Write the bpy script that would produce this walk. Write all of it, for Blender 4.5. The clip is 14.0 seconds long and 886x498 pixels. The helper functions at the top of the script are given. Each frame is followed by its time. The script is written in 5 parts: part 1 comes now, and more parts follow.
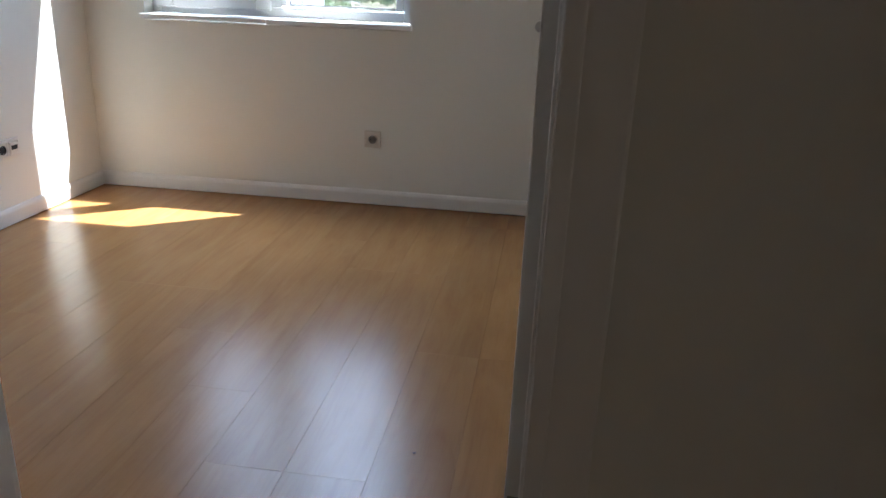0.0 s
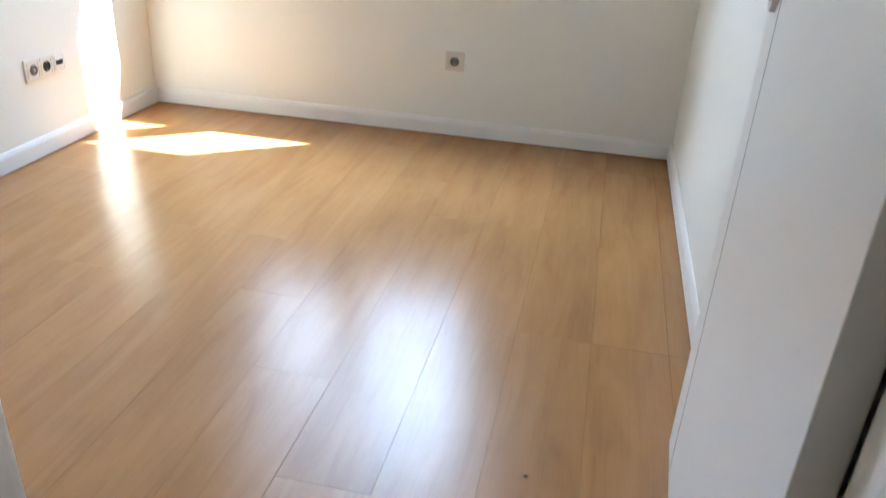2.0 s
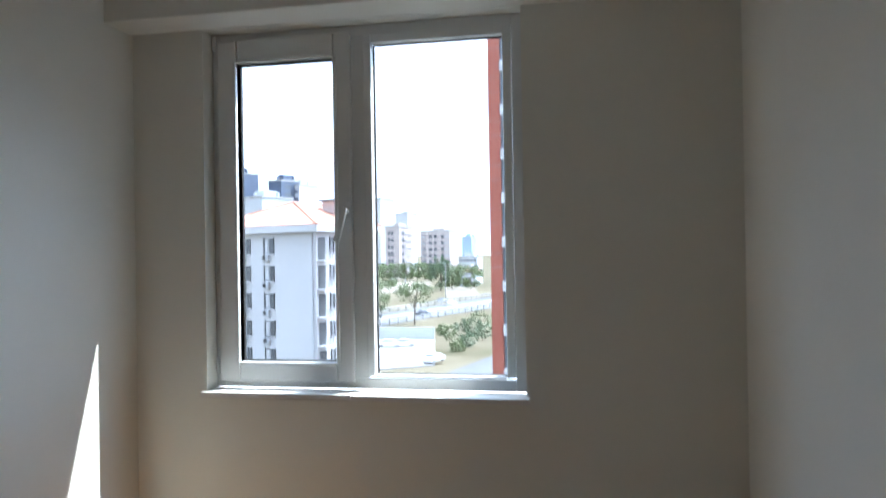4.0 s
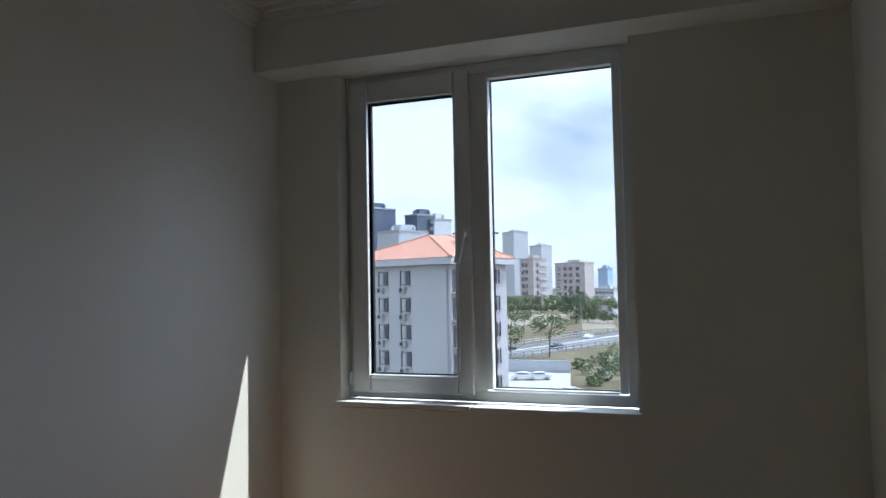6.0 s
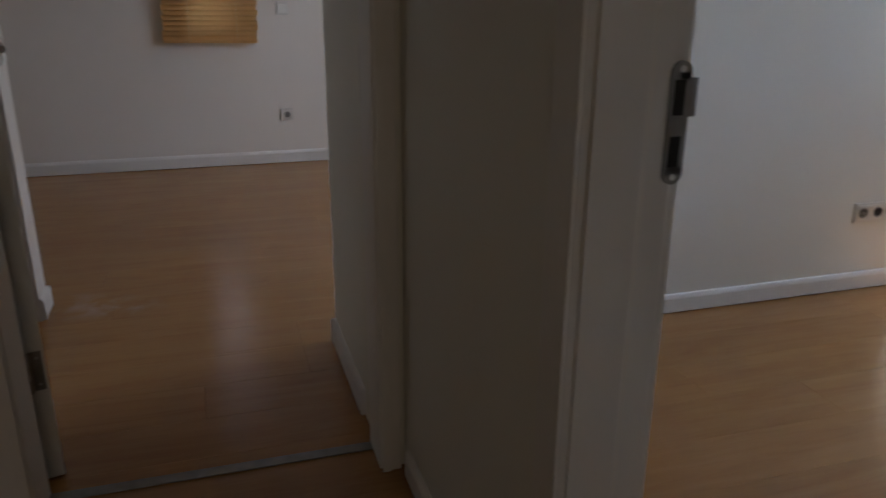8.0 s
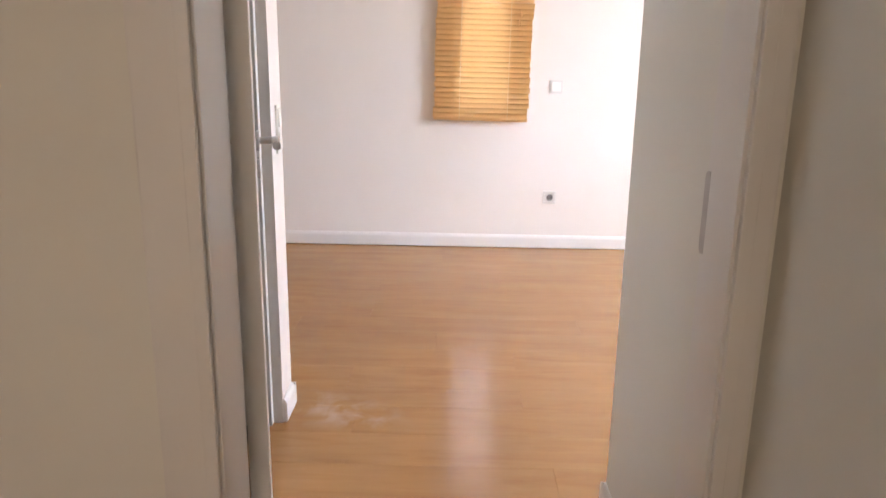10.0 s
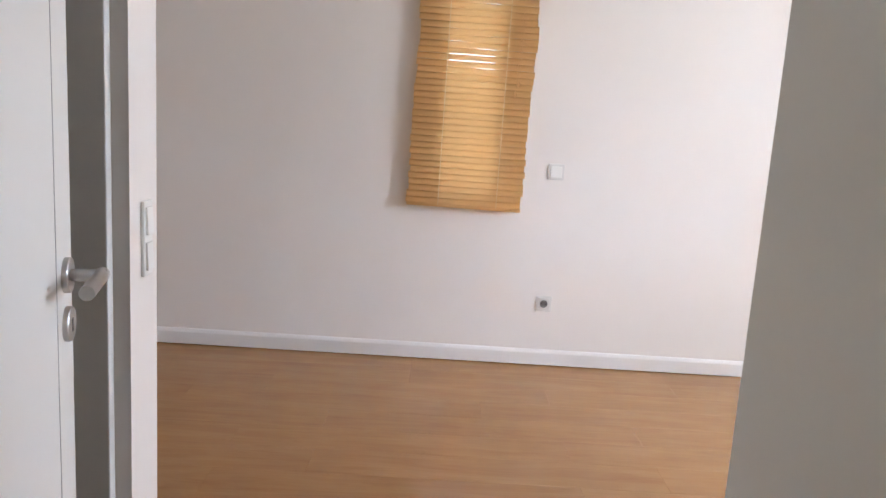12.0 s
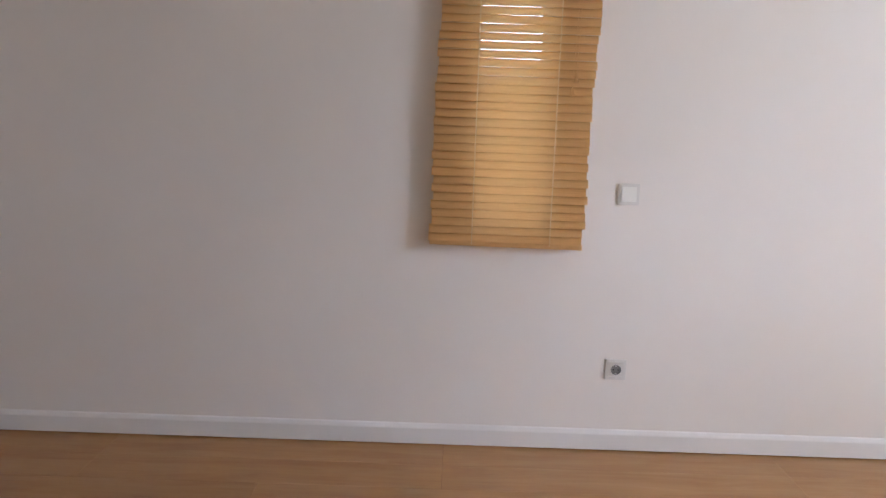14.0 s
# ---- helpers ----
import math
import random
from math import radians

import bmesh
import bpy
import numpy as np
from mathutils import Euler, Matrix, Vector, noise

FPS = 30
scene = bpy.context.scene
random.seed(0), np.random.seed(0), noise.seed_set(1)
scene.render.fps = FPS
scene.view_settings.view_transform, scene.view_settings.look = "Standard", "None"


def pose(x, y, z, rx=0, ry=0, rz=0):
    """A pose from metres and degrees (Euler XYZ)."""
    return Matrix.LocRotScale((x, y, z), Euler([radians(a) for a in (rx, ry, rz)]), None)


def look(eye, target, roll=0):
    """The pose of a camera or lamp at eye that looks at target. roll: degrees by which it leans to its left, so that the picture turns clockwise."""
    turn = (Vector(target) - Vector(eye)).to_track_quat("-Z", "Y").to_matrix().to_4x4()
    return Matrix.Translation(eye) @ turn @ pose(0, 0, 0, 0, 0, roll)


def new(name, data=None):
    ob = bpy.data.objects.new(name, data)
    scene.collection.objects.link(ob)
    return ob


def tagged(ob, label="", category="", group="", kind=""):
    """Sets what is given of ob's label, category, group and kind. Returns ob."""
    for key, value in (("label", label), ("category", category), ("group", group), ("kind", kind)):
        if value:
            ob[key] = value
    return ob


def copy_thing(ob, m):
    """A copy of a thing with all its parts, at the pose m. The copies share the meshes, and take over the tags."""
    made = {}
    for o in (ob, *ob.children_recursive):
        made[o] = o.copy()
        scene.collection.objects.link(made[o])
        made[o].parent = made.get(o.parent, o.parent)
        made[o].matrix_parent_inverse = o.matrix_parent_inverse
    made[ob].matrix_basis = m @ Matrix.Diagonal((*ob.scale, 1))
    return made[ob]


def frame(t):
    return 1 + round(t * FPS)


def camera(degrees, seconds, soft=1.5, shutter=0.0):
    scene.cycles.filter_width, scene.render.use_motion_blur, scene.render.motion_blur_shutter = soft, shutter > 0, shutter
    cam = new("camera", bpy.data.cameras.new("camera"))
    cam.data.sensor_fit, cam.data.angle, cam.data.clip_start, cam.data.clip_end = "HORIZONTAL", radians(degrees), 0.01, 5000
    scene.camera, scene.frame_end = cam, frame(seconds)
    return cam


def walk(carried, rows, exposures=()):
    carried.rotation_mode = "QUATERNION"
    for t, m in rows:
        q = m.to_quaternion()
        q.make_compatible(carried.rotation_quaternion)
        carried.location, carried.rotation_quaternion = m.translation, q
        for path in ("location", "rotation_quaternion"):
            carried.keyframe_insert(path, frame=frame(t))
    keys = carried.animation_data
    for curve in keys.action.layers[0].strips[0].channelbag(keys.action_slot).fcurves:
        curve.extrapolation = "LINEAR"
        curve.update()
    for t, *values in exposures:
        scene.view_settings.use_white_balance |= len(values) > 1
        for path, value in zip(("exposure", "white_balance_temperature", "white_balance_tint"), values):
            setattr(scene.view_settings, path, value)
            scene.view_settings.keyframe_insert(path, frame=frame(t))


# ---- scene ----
SUN_FROM = Vector((0.463, 0.335, 1.0)).normalized()   # towards the sun
cam = camera(60.5, 14.0, soft=1.3, shutter=0.2)
ROWS = [
    (0.0, look((2.270, -0.569, 1.076), (2.024, 1.299, 0.405), 2.22)),
    (0.5, look((2.199, -0.427, 1.075), (1.866, 1.360, 0.242), 3.39)),
    (1.0, look((2.130, -0.337, 0.983), (1.747, 1.332, -0.051), 3.64)),
    (1.5, look((2.126, -0.250, 1.028), (1.785, 1.377, -0.083), 4.12)),
    (2.0, look((2.054, -0.195, 1.069), (1.710, 1.558, 0.169), 3.04)),
    (2.4, look((2.026, -0.115, 1.176), (1.622, 1.704, 0.450), 1.32)),
    (2.5, look((2.007, -0.100, 1.199), (1.608, 1.748, 0.545), 1.07)),
    (3.0, look((1.941, -0.042, 1.285), (1.599, 1.887, 0.880), 0.27)),
    (3.5, look((1.890, 0.074, 1.333), (1.580, 2.036, 1.100), 0.67)),
    (4.0, look((1.862, 0.163, 1.411), (1.472, 2.125, 1.421), -0.93)),
    (4.2, look((1.851, 0.178, 1.437), (1.432, 2.129, 1.566), -0.88)),
    (6.3, look((2.034, -0.042, 1.322), (1.194, 1.771, 1.402), -1.19)),
    (6.5, look((2.075, -0.057, 1.292), (1.139, 1.711, 1.270), -1.68)),
    (7.0, look((2.209, -0.057, 1.213), (0.999, 1.506, 0.909), 0.30)),
    (7.5, look((2.257, -0.116, 1.169), (0.726, 1.019, 0.563), 1.48)),
    (7.7, look((2.274, -0.164, 1.156), (0.599, 0.704, 0.493), 0.75)),
    (9.8, look((1.816, -0.280, 1.216), (-0.134, -0.334, 0.623), 1.06)),
    (10.0, look((1.749, -0.279, 1.226), (-0.201, -0.312, 0.712), 0.88)),
    (10.2, look((1.665, -0.275, 1.233), (-0.284, -0.298, 0.781), 1.60)),
    (10.5, look((1.557, -0.265, 1.256), (-0.407, -0.285, 0.879), 1.70)),
    (10.8, look((1.436, -0.260, 1.256), (-0.528, -0.290, 0.875), 1.70)),
    (11.0, look((1.346, -0.268, 1.256), (-0.620, -0.298, 0.886), 1.35)),
    (11.2, look((1.224, -0.276, 1.258), (-0.744, -0.306, 0.907), 1.20)),
    (11.5, look((1.075, -0.285, 1.262), (-0.896, -0.268, 0.922), 0.95)),
    (12.0, look((0.854, -0.266, 1.248), (-1.117, -0.248, 0.907), 3.60)),
    (12.5, look((0.614, -0.252, 1.253), (-1.356, -0.302, 0.907), 3.64)),
    (13.0, look((0.363, -0.285, 1.277), (-1.607, -0.346, 0.936), 1.34)),
    (13.5, look((0.134, -0.314, 1.251), (-1.840, -0.273, 0.931), 2.04)),
    (14.0, look((-0.113, -0.336, 1.229), (-2.089, -0.365, 0.922), 1.60)),
]
EXPOSURES = [
    (0.0, 2.42, 5700, 7), (0.5, 2.78, 5680, 6), (0.9, 2.92, 5620, 5), (1.5, 3.48, 5600, 4), (2.0, 3.70, 5580, 2), (2.5, 3.42, 5600, 0), (3.0, 2.82, 5680, 1), (3.6, 2.08, 5800, 2),
    (4.2, 1.55, 5850, 4), (6.3, 0.56, 5900, 5), (7.5, 0.92, 5950, 6), (7.9, 1.4, 6100, 8), (9.6, 4.08, 6400, 14), (10.5, 4.03, 6350, 13),
    (11.0, 3.97, 6300, 12), (11.5, 3.78, 6200, 11), (12.5, 3.29, 6050, 10), (13.0, 3.16, 6050, 10), (13.5, 2.98, 6100, 11), (14.0, 3.02, 6150, 12),
]
walk(cam, ROWS, EXPOSURES)

# ---- world and sun ----
world = bpy.data.worlds.new("sky")
scene.world = world
world.use_nodes = True
wn, wl = world.node_tree.nodes, world.node_tree.links
wn.clear()
w_out = wn.new("ShaderNodeOutputWorld")
w_bg = wn.new("ShaderNodeBackground")
w_sky = wn.new("ShaderNodeTexSky")
w_sky.sky_type = "NISHITA"
w_sky.sun_disc = False
w_sky.sun_elevation = math.asin(SUN_FROM.z)
w_sky.sun_rotation = math.atan2(SUN_FROM.x, SUN_FROM.y)
w_sky.altitude = 100
w_sky.dust_density = 1.5
w_co = wn.new("ShaderNodeTexCoord")
w_map = wn.new("ShaderNodeMapping")
w_map.inputs["Scale"].default_value = (1.0, 1.0, 2.2)
w_map.inputs["Location"].default_value = (1.7, 2.3, 0.2)
w_noise = wn.new("ShaderNodeTexNoise")
w_noise.inputs["Scale"].default_value = 3.2
w_noise.inputs["Detail"].default_value = 7.0
w_noise.inputs["Roughness"].default_value = 0.52
w_ramp = wn.new("ShaderNodeValToRGB")
w_ramp.color_ramp.elements[0].position = 0.23
w_ramp.color_ramp.elements[1].position = 0.55
w_mix = wn.new("ShaderNodeMixRGB")
w_mix.inputs["Color2"].default_value = (10.7, 11.9, 14.3, 1)
wl.new(w_co.outputs["Generated"], w_map.inputs["Vector"])
wl.new(w_map.outputs["Vector"], w_noise.inputs["Vector"])
wl.new(w_noise.outputs["Fac"], w_ramp.inputs["Fac"])
wl.new(w_ramp.outputs["Color"], w_mix.inputs["Fac"])
wl.new(w_sky.outputs["Color"], w_mix.inputs["Color1"])
# the hazy sky grows brighter towards the sun
w_dot = wn.new("ShaderNodeVectorMath")
w_dot.operation = "DOT_PRODUCT"
w_dot.inputs[1].default_value = SUN_FROM
w_glow = wn.new("ShaderNodeMapRange")
w_glow.interpolation_type = "SMOOTHSTEP"
w_glow.inputs["From Min"].default_value, w_glow.inputs["From Max"].default_value = 0.30, 1.0
w_glow.inputs["To Min"].default_value, w_glow.inputs["To Max"].default_value = 1.0, 3.0
w_mul = wn.new("ShaderNodeVectorMath")
w_mul.operation = "SCALE"
wl.new(w_co.outputs["Generated"], w_dot.inputs[0])
wl.new(w_dot.outputs["Value"], w_glow.inputs["Value"])
wl.new(w_mix.outputs["Color"], w_mul.inputs[0])
wl.new(w_glow.outputs["Result"], w_mul.inputs["Scale"])
wl.new(w_mul.outputs["Vector"], w_bg.inputs["Color"])
wl.new(w_bg.outputs["Background"], w_out.inputs["Surface"])
w_bg.inputs["Strength"].default_value = 0.15

sun = new("sun", bpy.data.lights.new("sun", "SUN"))
sun.data.energy = 5.0
sun.data.angle = radians(0.53)
sun.data.color = (1.0, 0.975, 0.93)
sun.matrix_world = look(SUN_FROM * 30, (0, 0, 0))

# daylight in the opening of the bedroom's own window
bed_day = new("bedroom_daylight", bpy.data.lights.new("bedroom_daylight", "AREA"))
bed_day.data.shape, bed_day.data.size, bed_day.data.size_y = "RECTANGLE", 1.26, 1.40
bed_day.data.energy = 6.6
bed_day.data.color = (0.80, 0.88, 1.0)
bed_day.matrix_world = look((-1.10, 3.10, 1.60), (-1.10, 0.0, 1.30))

# lamp added out of view above the small room's window, boosting the sky's light
room_fill = new("room_daylight", bpy.data.lights.new("room_daylight", "AREA"))
room_fill.data.shape, room_fill.data.size, room_fill.data.size_y = "RECTANGLE", 2.0, 1.3
room_fill.data.energy = 34
room_fill.data.color = (0.64, 0.77, 1.0)
room_fill.matrix_world = look((0.97, 3.85, 3.12), (1.05, 2.2, 0.9))

# faint warm fill lamp added at the hall's far end, for assumed rooms beyond
hall_fill = new("hall_daylight", bpy.data.lights.new("hall_daylight", "AREA"))
hall_fill.data.shape, hall_fill.data.size, hall_fill.data.size_y = "RECTANGLE", 0.8, 1.9
hall_fill.data.energy = 0.29
hall_fill.data.spread = radians(85)
hall_fill.data.color = (1.0, 0.77, 0.57)
hall_fill.matrix_world = look((3.56, -0.85, 1.05), (0.5, -0.75, 1.0))


# ---- materials ----
def material(name):
    m = bpy.data.materials.new(name)
    m.use_nodes = True
    n = m.node_tree.nodes
    return m, n, m.node_tree.links, n["Principled BSDF"]


def noise_tex(n, l, scale, detail=4.0, vec=None, rough=0.55):
    t = n.new("ShaderNodeTexNoise")
    t.inputs["Scale"].default_value, t.inputs["Detail"].default_value, t.inputs["Roughness"].default_value = scale, detail, rough
    if vec is not None:
        l.new(vec, t.inputs["Vector"])
    return t


def ramp(n, l, fac, *stops):
    r = n.new("ShaderNodeValToRGB")
    e = r.color_ramp.elements
    while len(e) < len(stops):
        e.new(0.5)
    for el, (p, c) in zip(e, stops):
        el.position, el.color = p, (*c, 1)
    l.new(fac, r.inputs["Fac"])
    return r


def obj_coords(n, l, scale=(1, 1, 1)):
    geo = n.new("ShaderNodeNewGeometry")
    mp = n.new("ShaderNodeMapping")
    mp.inputs["Scale"].default_value = scale
    l.new(geo.outputs["Position"], mp.inputs["Vector"])
    return mp.outputs["Vector"]


def bump(n, l, height, b, strength=0.1, dist=0.002):
    k = n.new("ShaderNodeBump")
    k.inputs["Strength"].default_value, k.inputs["Distance"].default_value = strength, dist
    l.new(height, k.inputs["Height"])
    l.new(k.outputs["Normal"], b.inputs["Normal"])


def plain(name, lo, hi, rough=0.5, metal=0.0, scale=6.0, bump_scale=120.0, bump_strength=0.08, rough_var=0.08, coat=0.0):
    """A surface whose colour wanders between lo and hi, with a fine grain."""
    m, n, l, b = material(name)
    v = obj_coords(n, l)
    t = noise_tex(n, l, scale, 5.0, v)
    r = ramp(n, l, t.outputs["Fac"], (0.3, lo), (0.7, hi))
    l.new(r.outputs["Color"], b.inputs["Base Color"])
    b.inputs["Metallic"].default_value = metal
    f = noise_tex(n, l, bump_scale, 3.0, v)
    mr = n.new("ShaderNodeMapRange")
    mr.inputs["To Min"].default_value, mr.inputs["To Max"].default_value = rough - rough_var, rough + rough_var
    l.new(t.outputs["Fac"], mr.inputs["Value"])
    l.new(mr.outputs["Result"], b.inputs["Roughness"])
    b.inputs["Coat Weight"].default_value = coat
    if bump_strength:
        bump(n, l, f.outputs["Fac"], b, bump_strength)
    return m


WALL = plain("wall_paint", (0.785, 0.772, 0.705), (0.825, 0.812, 0.745), 0.62, scale=1.3, bump_scale=260, bump_strength=0.10)
WALL_B = plain("bedroom_wall_paint", (0.772, 0.712, 0.655), (0.812, 0.755, 0.70), 0.6, scale=1.3, bump_scale=260, bump_strength=0.10)
CEIL = plain("ceiling_paint", (0.79, 0.78, 0.75), (0.83, 0.82, 0.79), 0.75, scale=1.0, bump_scale=200)
TRIM = plain("white_trim_lacquer", (0.77, 0.752, 0.715), (0.82, 0.802, 0.765), 0.38, rough_var=0.05, scale=3.0, bump_scale=60, bump_strength=0.03)
DOORW = plain("white_door_lacquer", (0.775, 0.76, 0.715), (0.815, 0.80, 0.755), 0.29, rough_var=0.02, scale=2.5, bump_scale=35, bump_strength=0.04)
TRIM_B = plain("offwhite_trim_lacquer", (0.74, 0.70, 0.665), (0.79, 0.75, 0.715), 0.5, rough_var=0.05, scale=3.0, bump_scale=60, bump_strength=0.03)
PVC = plain("white_pvc", (0.76, 0.78, 0.78), (0.80, 0.815, 0.815), 0.35, rough_var=0.04, scale=4.0, bump_scale=90, bump_strength=0.02)
GASKET = plain("black_gasket", (0.012, 0.012, 0.012), (0.02, 0.02, 0.02), 0.6)
STEEL = plain("brushed_steel", (0.46, 0.44, 0.42), (0.56, 0.54, 0.52), 0.34, rough_var=0.04, metal=1.0, scale=30, bump_scale=400, bump_strength=0.05)
PLATE = plain("dull_metal_plate", (0.20, 0.19, 0.175), (0.28, 0.265, 0.25), 0.45, metal=0.7, scale=20)
PALE_PLATE = plain("satin_nickel_plate", (0.52, 0.495, 0.46), (0.60, 0.57, 0.54), 0.5, metal=0.0, scale=20)
DARK = plain("dark_recess", (0.008, 0.008, 0.008), (0.015, 0.015, 0.014), 0.8)
PLASTIC = plain("ivory_plastic", (0.79, 0.765, 0.71), (0.83, 0.80, 0.745), 0.36, rough_var=0.04, scale=8, bump_strength=0.0)
BLACK_PLASTIC = plain("black_plastic", (0.018, 0.018, 0.02), (0.03, 0.03, 0.032), 0.35, bump_strength=0.0)
IVORY_GREY = plain("greyed_ivory_plastic", (0.68, 0.645, 0.60), (0.72, 0.685, 0.64), 0.36, bump_strength=0.0)
IVORY = plain("aged_ivory_plastic", (0.66, 0.60, 0.51), (0.70, 0.64, 0.55), 0.4, bump_strength=0.0)
# for grey parts, and for the shadow painted into ivory socket cups
GREY_AND_CUP_SHADE = plain("grey_plastic_and_cup_shade", (0.17, 0.16, 0.15), (0.22, 0.21, 0.20), 0.4, bump_strength=0.0)
STONE = plain("white_marble_sill", (0.70, 0.69, 0.66), (0.82, 0.81, 0.79), 0.34, rough_var=0.04, scale=9, bump_strength=0.02)


def make_glass():
    m, n, l, b = material("window_glass")
    n.remove(b)
    out = n["Material Output"]
    tr = n.new("ShaderNodeBsdfTransparent")
    tr.inputs["Color"].default_value = (0.66, 0.67, 0.685, 1)
    gl = n.new("ShaderNodeBsdfGlossy")
    gl.inputs["Roughness"].default_value = 0.02
    fr = n.new("ShaderNodeFresnel")
    fr.inputs["IOR"].default_value = 1.45
    mx = n.new("ShaderNodeMixShader")
    l.new(fr.outputs["Fac"], mx.inputs["Fac"])
    l.new(tr.outputs["BSDF"], mx.inputs[1])
    l.new(gl.outputs["BSDF"], mx.inputs[2])
    l.new(mx.outputs["Shader"], out.inputs["Surface"])
    return m


GLASS = make_glass()


def make_laminate():
    m, n, l, b = material("oak_laminate")
    info = n.new("ShaderNodeObjectInfo")
    geo = n.new("ShaderNodeNewGeometry")
    off = n.new("ShaderNodeVectorMath")
    off.operation = "MULTIPLY_ADD"
    comb = n.new("ShaderNodeCombineXYZ")
    for k in ("X", "Y", "Z"):
        l.new(info.outputs["Random"], comb.inputs[k])
    off.inputs[1].default_value = (37.0, 53.0, 11.0)
    l.new(comb.outputs["Vector"], off.inputs[0])
    l.new(geo.outputs["Position"], off.inputs[2])
    mp = n.new("ShaderNodeMapping")
    mp.inputs["Scale"].default_value = (6.0, 0.8, 1.0)
    l.new(off.outputs["Vector"], mp.inputs["Vector"])
    grain = noise_tex(n, l, 2.6, 8.0, mp.outputs["Vector"], 0.6)
    grain.inputs["Distortion"].default_value = 0.7
    mp2 = n.new("ShaderNodeMapping")
    mp2.inputs["Scale"].default_value = (60.0, 2.6, 1.0)
    l.new(off.outputs["Vector"], mp2.inputs["Vector"])
    fine = noise_tex(n, l, 2.0, 5.0, mp2.outputs["Vector"], 0.65)
    blot = noise_tex(n, l, 3.2, 4.0, off.outputs["Vector"])
    r = ramp(n, l, grain.outputs["Fac"], (0.25, (0.335, 0.158, 0.050)), (0.5, (0.395, 0.195, 0.065)), (0.8, (0.440, 0.228, 0.084)))
    dark = ramp(n, l, fine.outputs["Fac"], (0.28, (0.84, 0.82, 0.80)), (0.50, (1, 1, 1)))
    mul = n.new("ShaderNodeMixRGB")
    mul.blend_type, mul.inputs["Fac"].default_value = "MULTIPLY", 0.5
    l.new(r.outputs["Color"], mul.inputs["Color1"])
    l.new(dark.outputs["Color"], mul.inputs["Color2"])
    tone = n.new("ShaderNodeMapRange")
    tone.inputs["To Min"].default_value, tone.inputs["To Max"].default_value = 0.965, 1.03
    l.new(info.outputs["Random"], tone.inputs["Value"])
    tone2 = n.new("ShaderNodeMapRange")
    tone2.inputs["To Min"].default_value, tone2.inputs["To Max"].default_value = 0.86, 1.12
    l.new(blot.outputs["Fac"], tone2.inputs["Value"])
    mm = n.new("ShaderNodeMath")
    mm.operation = "MULTIPLY"
    l.new(tone.outputs["Result"], mm.inputs[0])
    l.new(tone2.outputs["Result"], mm.inputs[1])
    hsv = n.new("ShaderNodeHueSaturation")
    l.new(mul.outputs["Color"], hsv.inputs["Color"])
    l.new(mm.outputs["Value"], hsv.inputs["Value"])
    # a pale smear of plaster dust inside the bedroom's doorway
    near = n.new("ShaderNodeMapping")
    near.inputs["Location"].default_value = (-0.660, -0.682, 0.0)
    near.vector_type = "TEXTURE"
    near.inputs["Scale"].default_value = (0.16, 0.30, 1.0)
    near.inputs["Rotation"].default_value = (0.0, 0.0, radians(-25))
    l.new(geo.outputs["Position"], near.inputs["Vector"])
    away = n.new("ShaderNodeVectorMath")
    away.operation = "LENGTH"
    l.new(near.outputs["Vector"], away.inputs[0])
    wisp = noise_tex(n, l, 9.0, 5.0, geo.outputs["Position"])
    wisp.inputs["Distortion"].default_value = 0.4
    edge = n.new("ShaderNodeMapRange")
    edge.inputs["From Min"].default_value, edge.inputs["From Max"].default_value = 0.25, 1.0
    edge.inputs["To Min"].default_value, edge.inputs["To Max"].default_value = 0.9, 0.0
    l.new(away.outputs["Value"], edge.inputs["Value"])
    thick = ramp(n, l, wisp.outputs["Fac"], (0.44, (0, 0, 0)), (0.66, (0.42, 0.42, 0.42)))
    dusty = n.new("ShaderNodeMath")
    dusty.operation = "MULTIPLY"
    l.new(edge.outputs["Result"], dusty.inputs[0])
    l.new(thick.outputs["Color"], dusty.inputs[1])
    dust = n.new("ShaderNodeMixRGB")
    dust.inputs["Color2"].default_value = (0.62, 0.50, 0.40, 1)
    l.new(dusty.outputs["Value"], dust.inputs["Fac"])
    l.new(hsv.outputs["Color"], dust.inputs["Color1"])
    l.new(dust.outputs["Color"], b.inputs["Base Color"])
    smear = noise_tex(n, l, 3.0, 4.0, geo.outputs["Position"])
    mr = n.new("ShaderNodeMapRange")
    mr.inputs["To Min"].default_value, mr.inputs["To Max"].default_value = 0.225, 0.266
    l.new(smear.outputs["Fac"], mr.inputs["Value"])
    l.new(mr.outputs["Result"], b.inputs["Roughness"])
    b.inputs["Specular IOR Level"].default_value = 0.45
    bump(n, l, fine.outputs["Fac"], b, 0.02, 0.001)
    return m


LAMINATE = make_laminate()


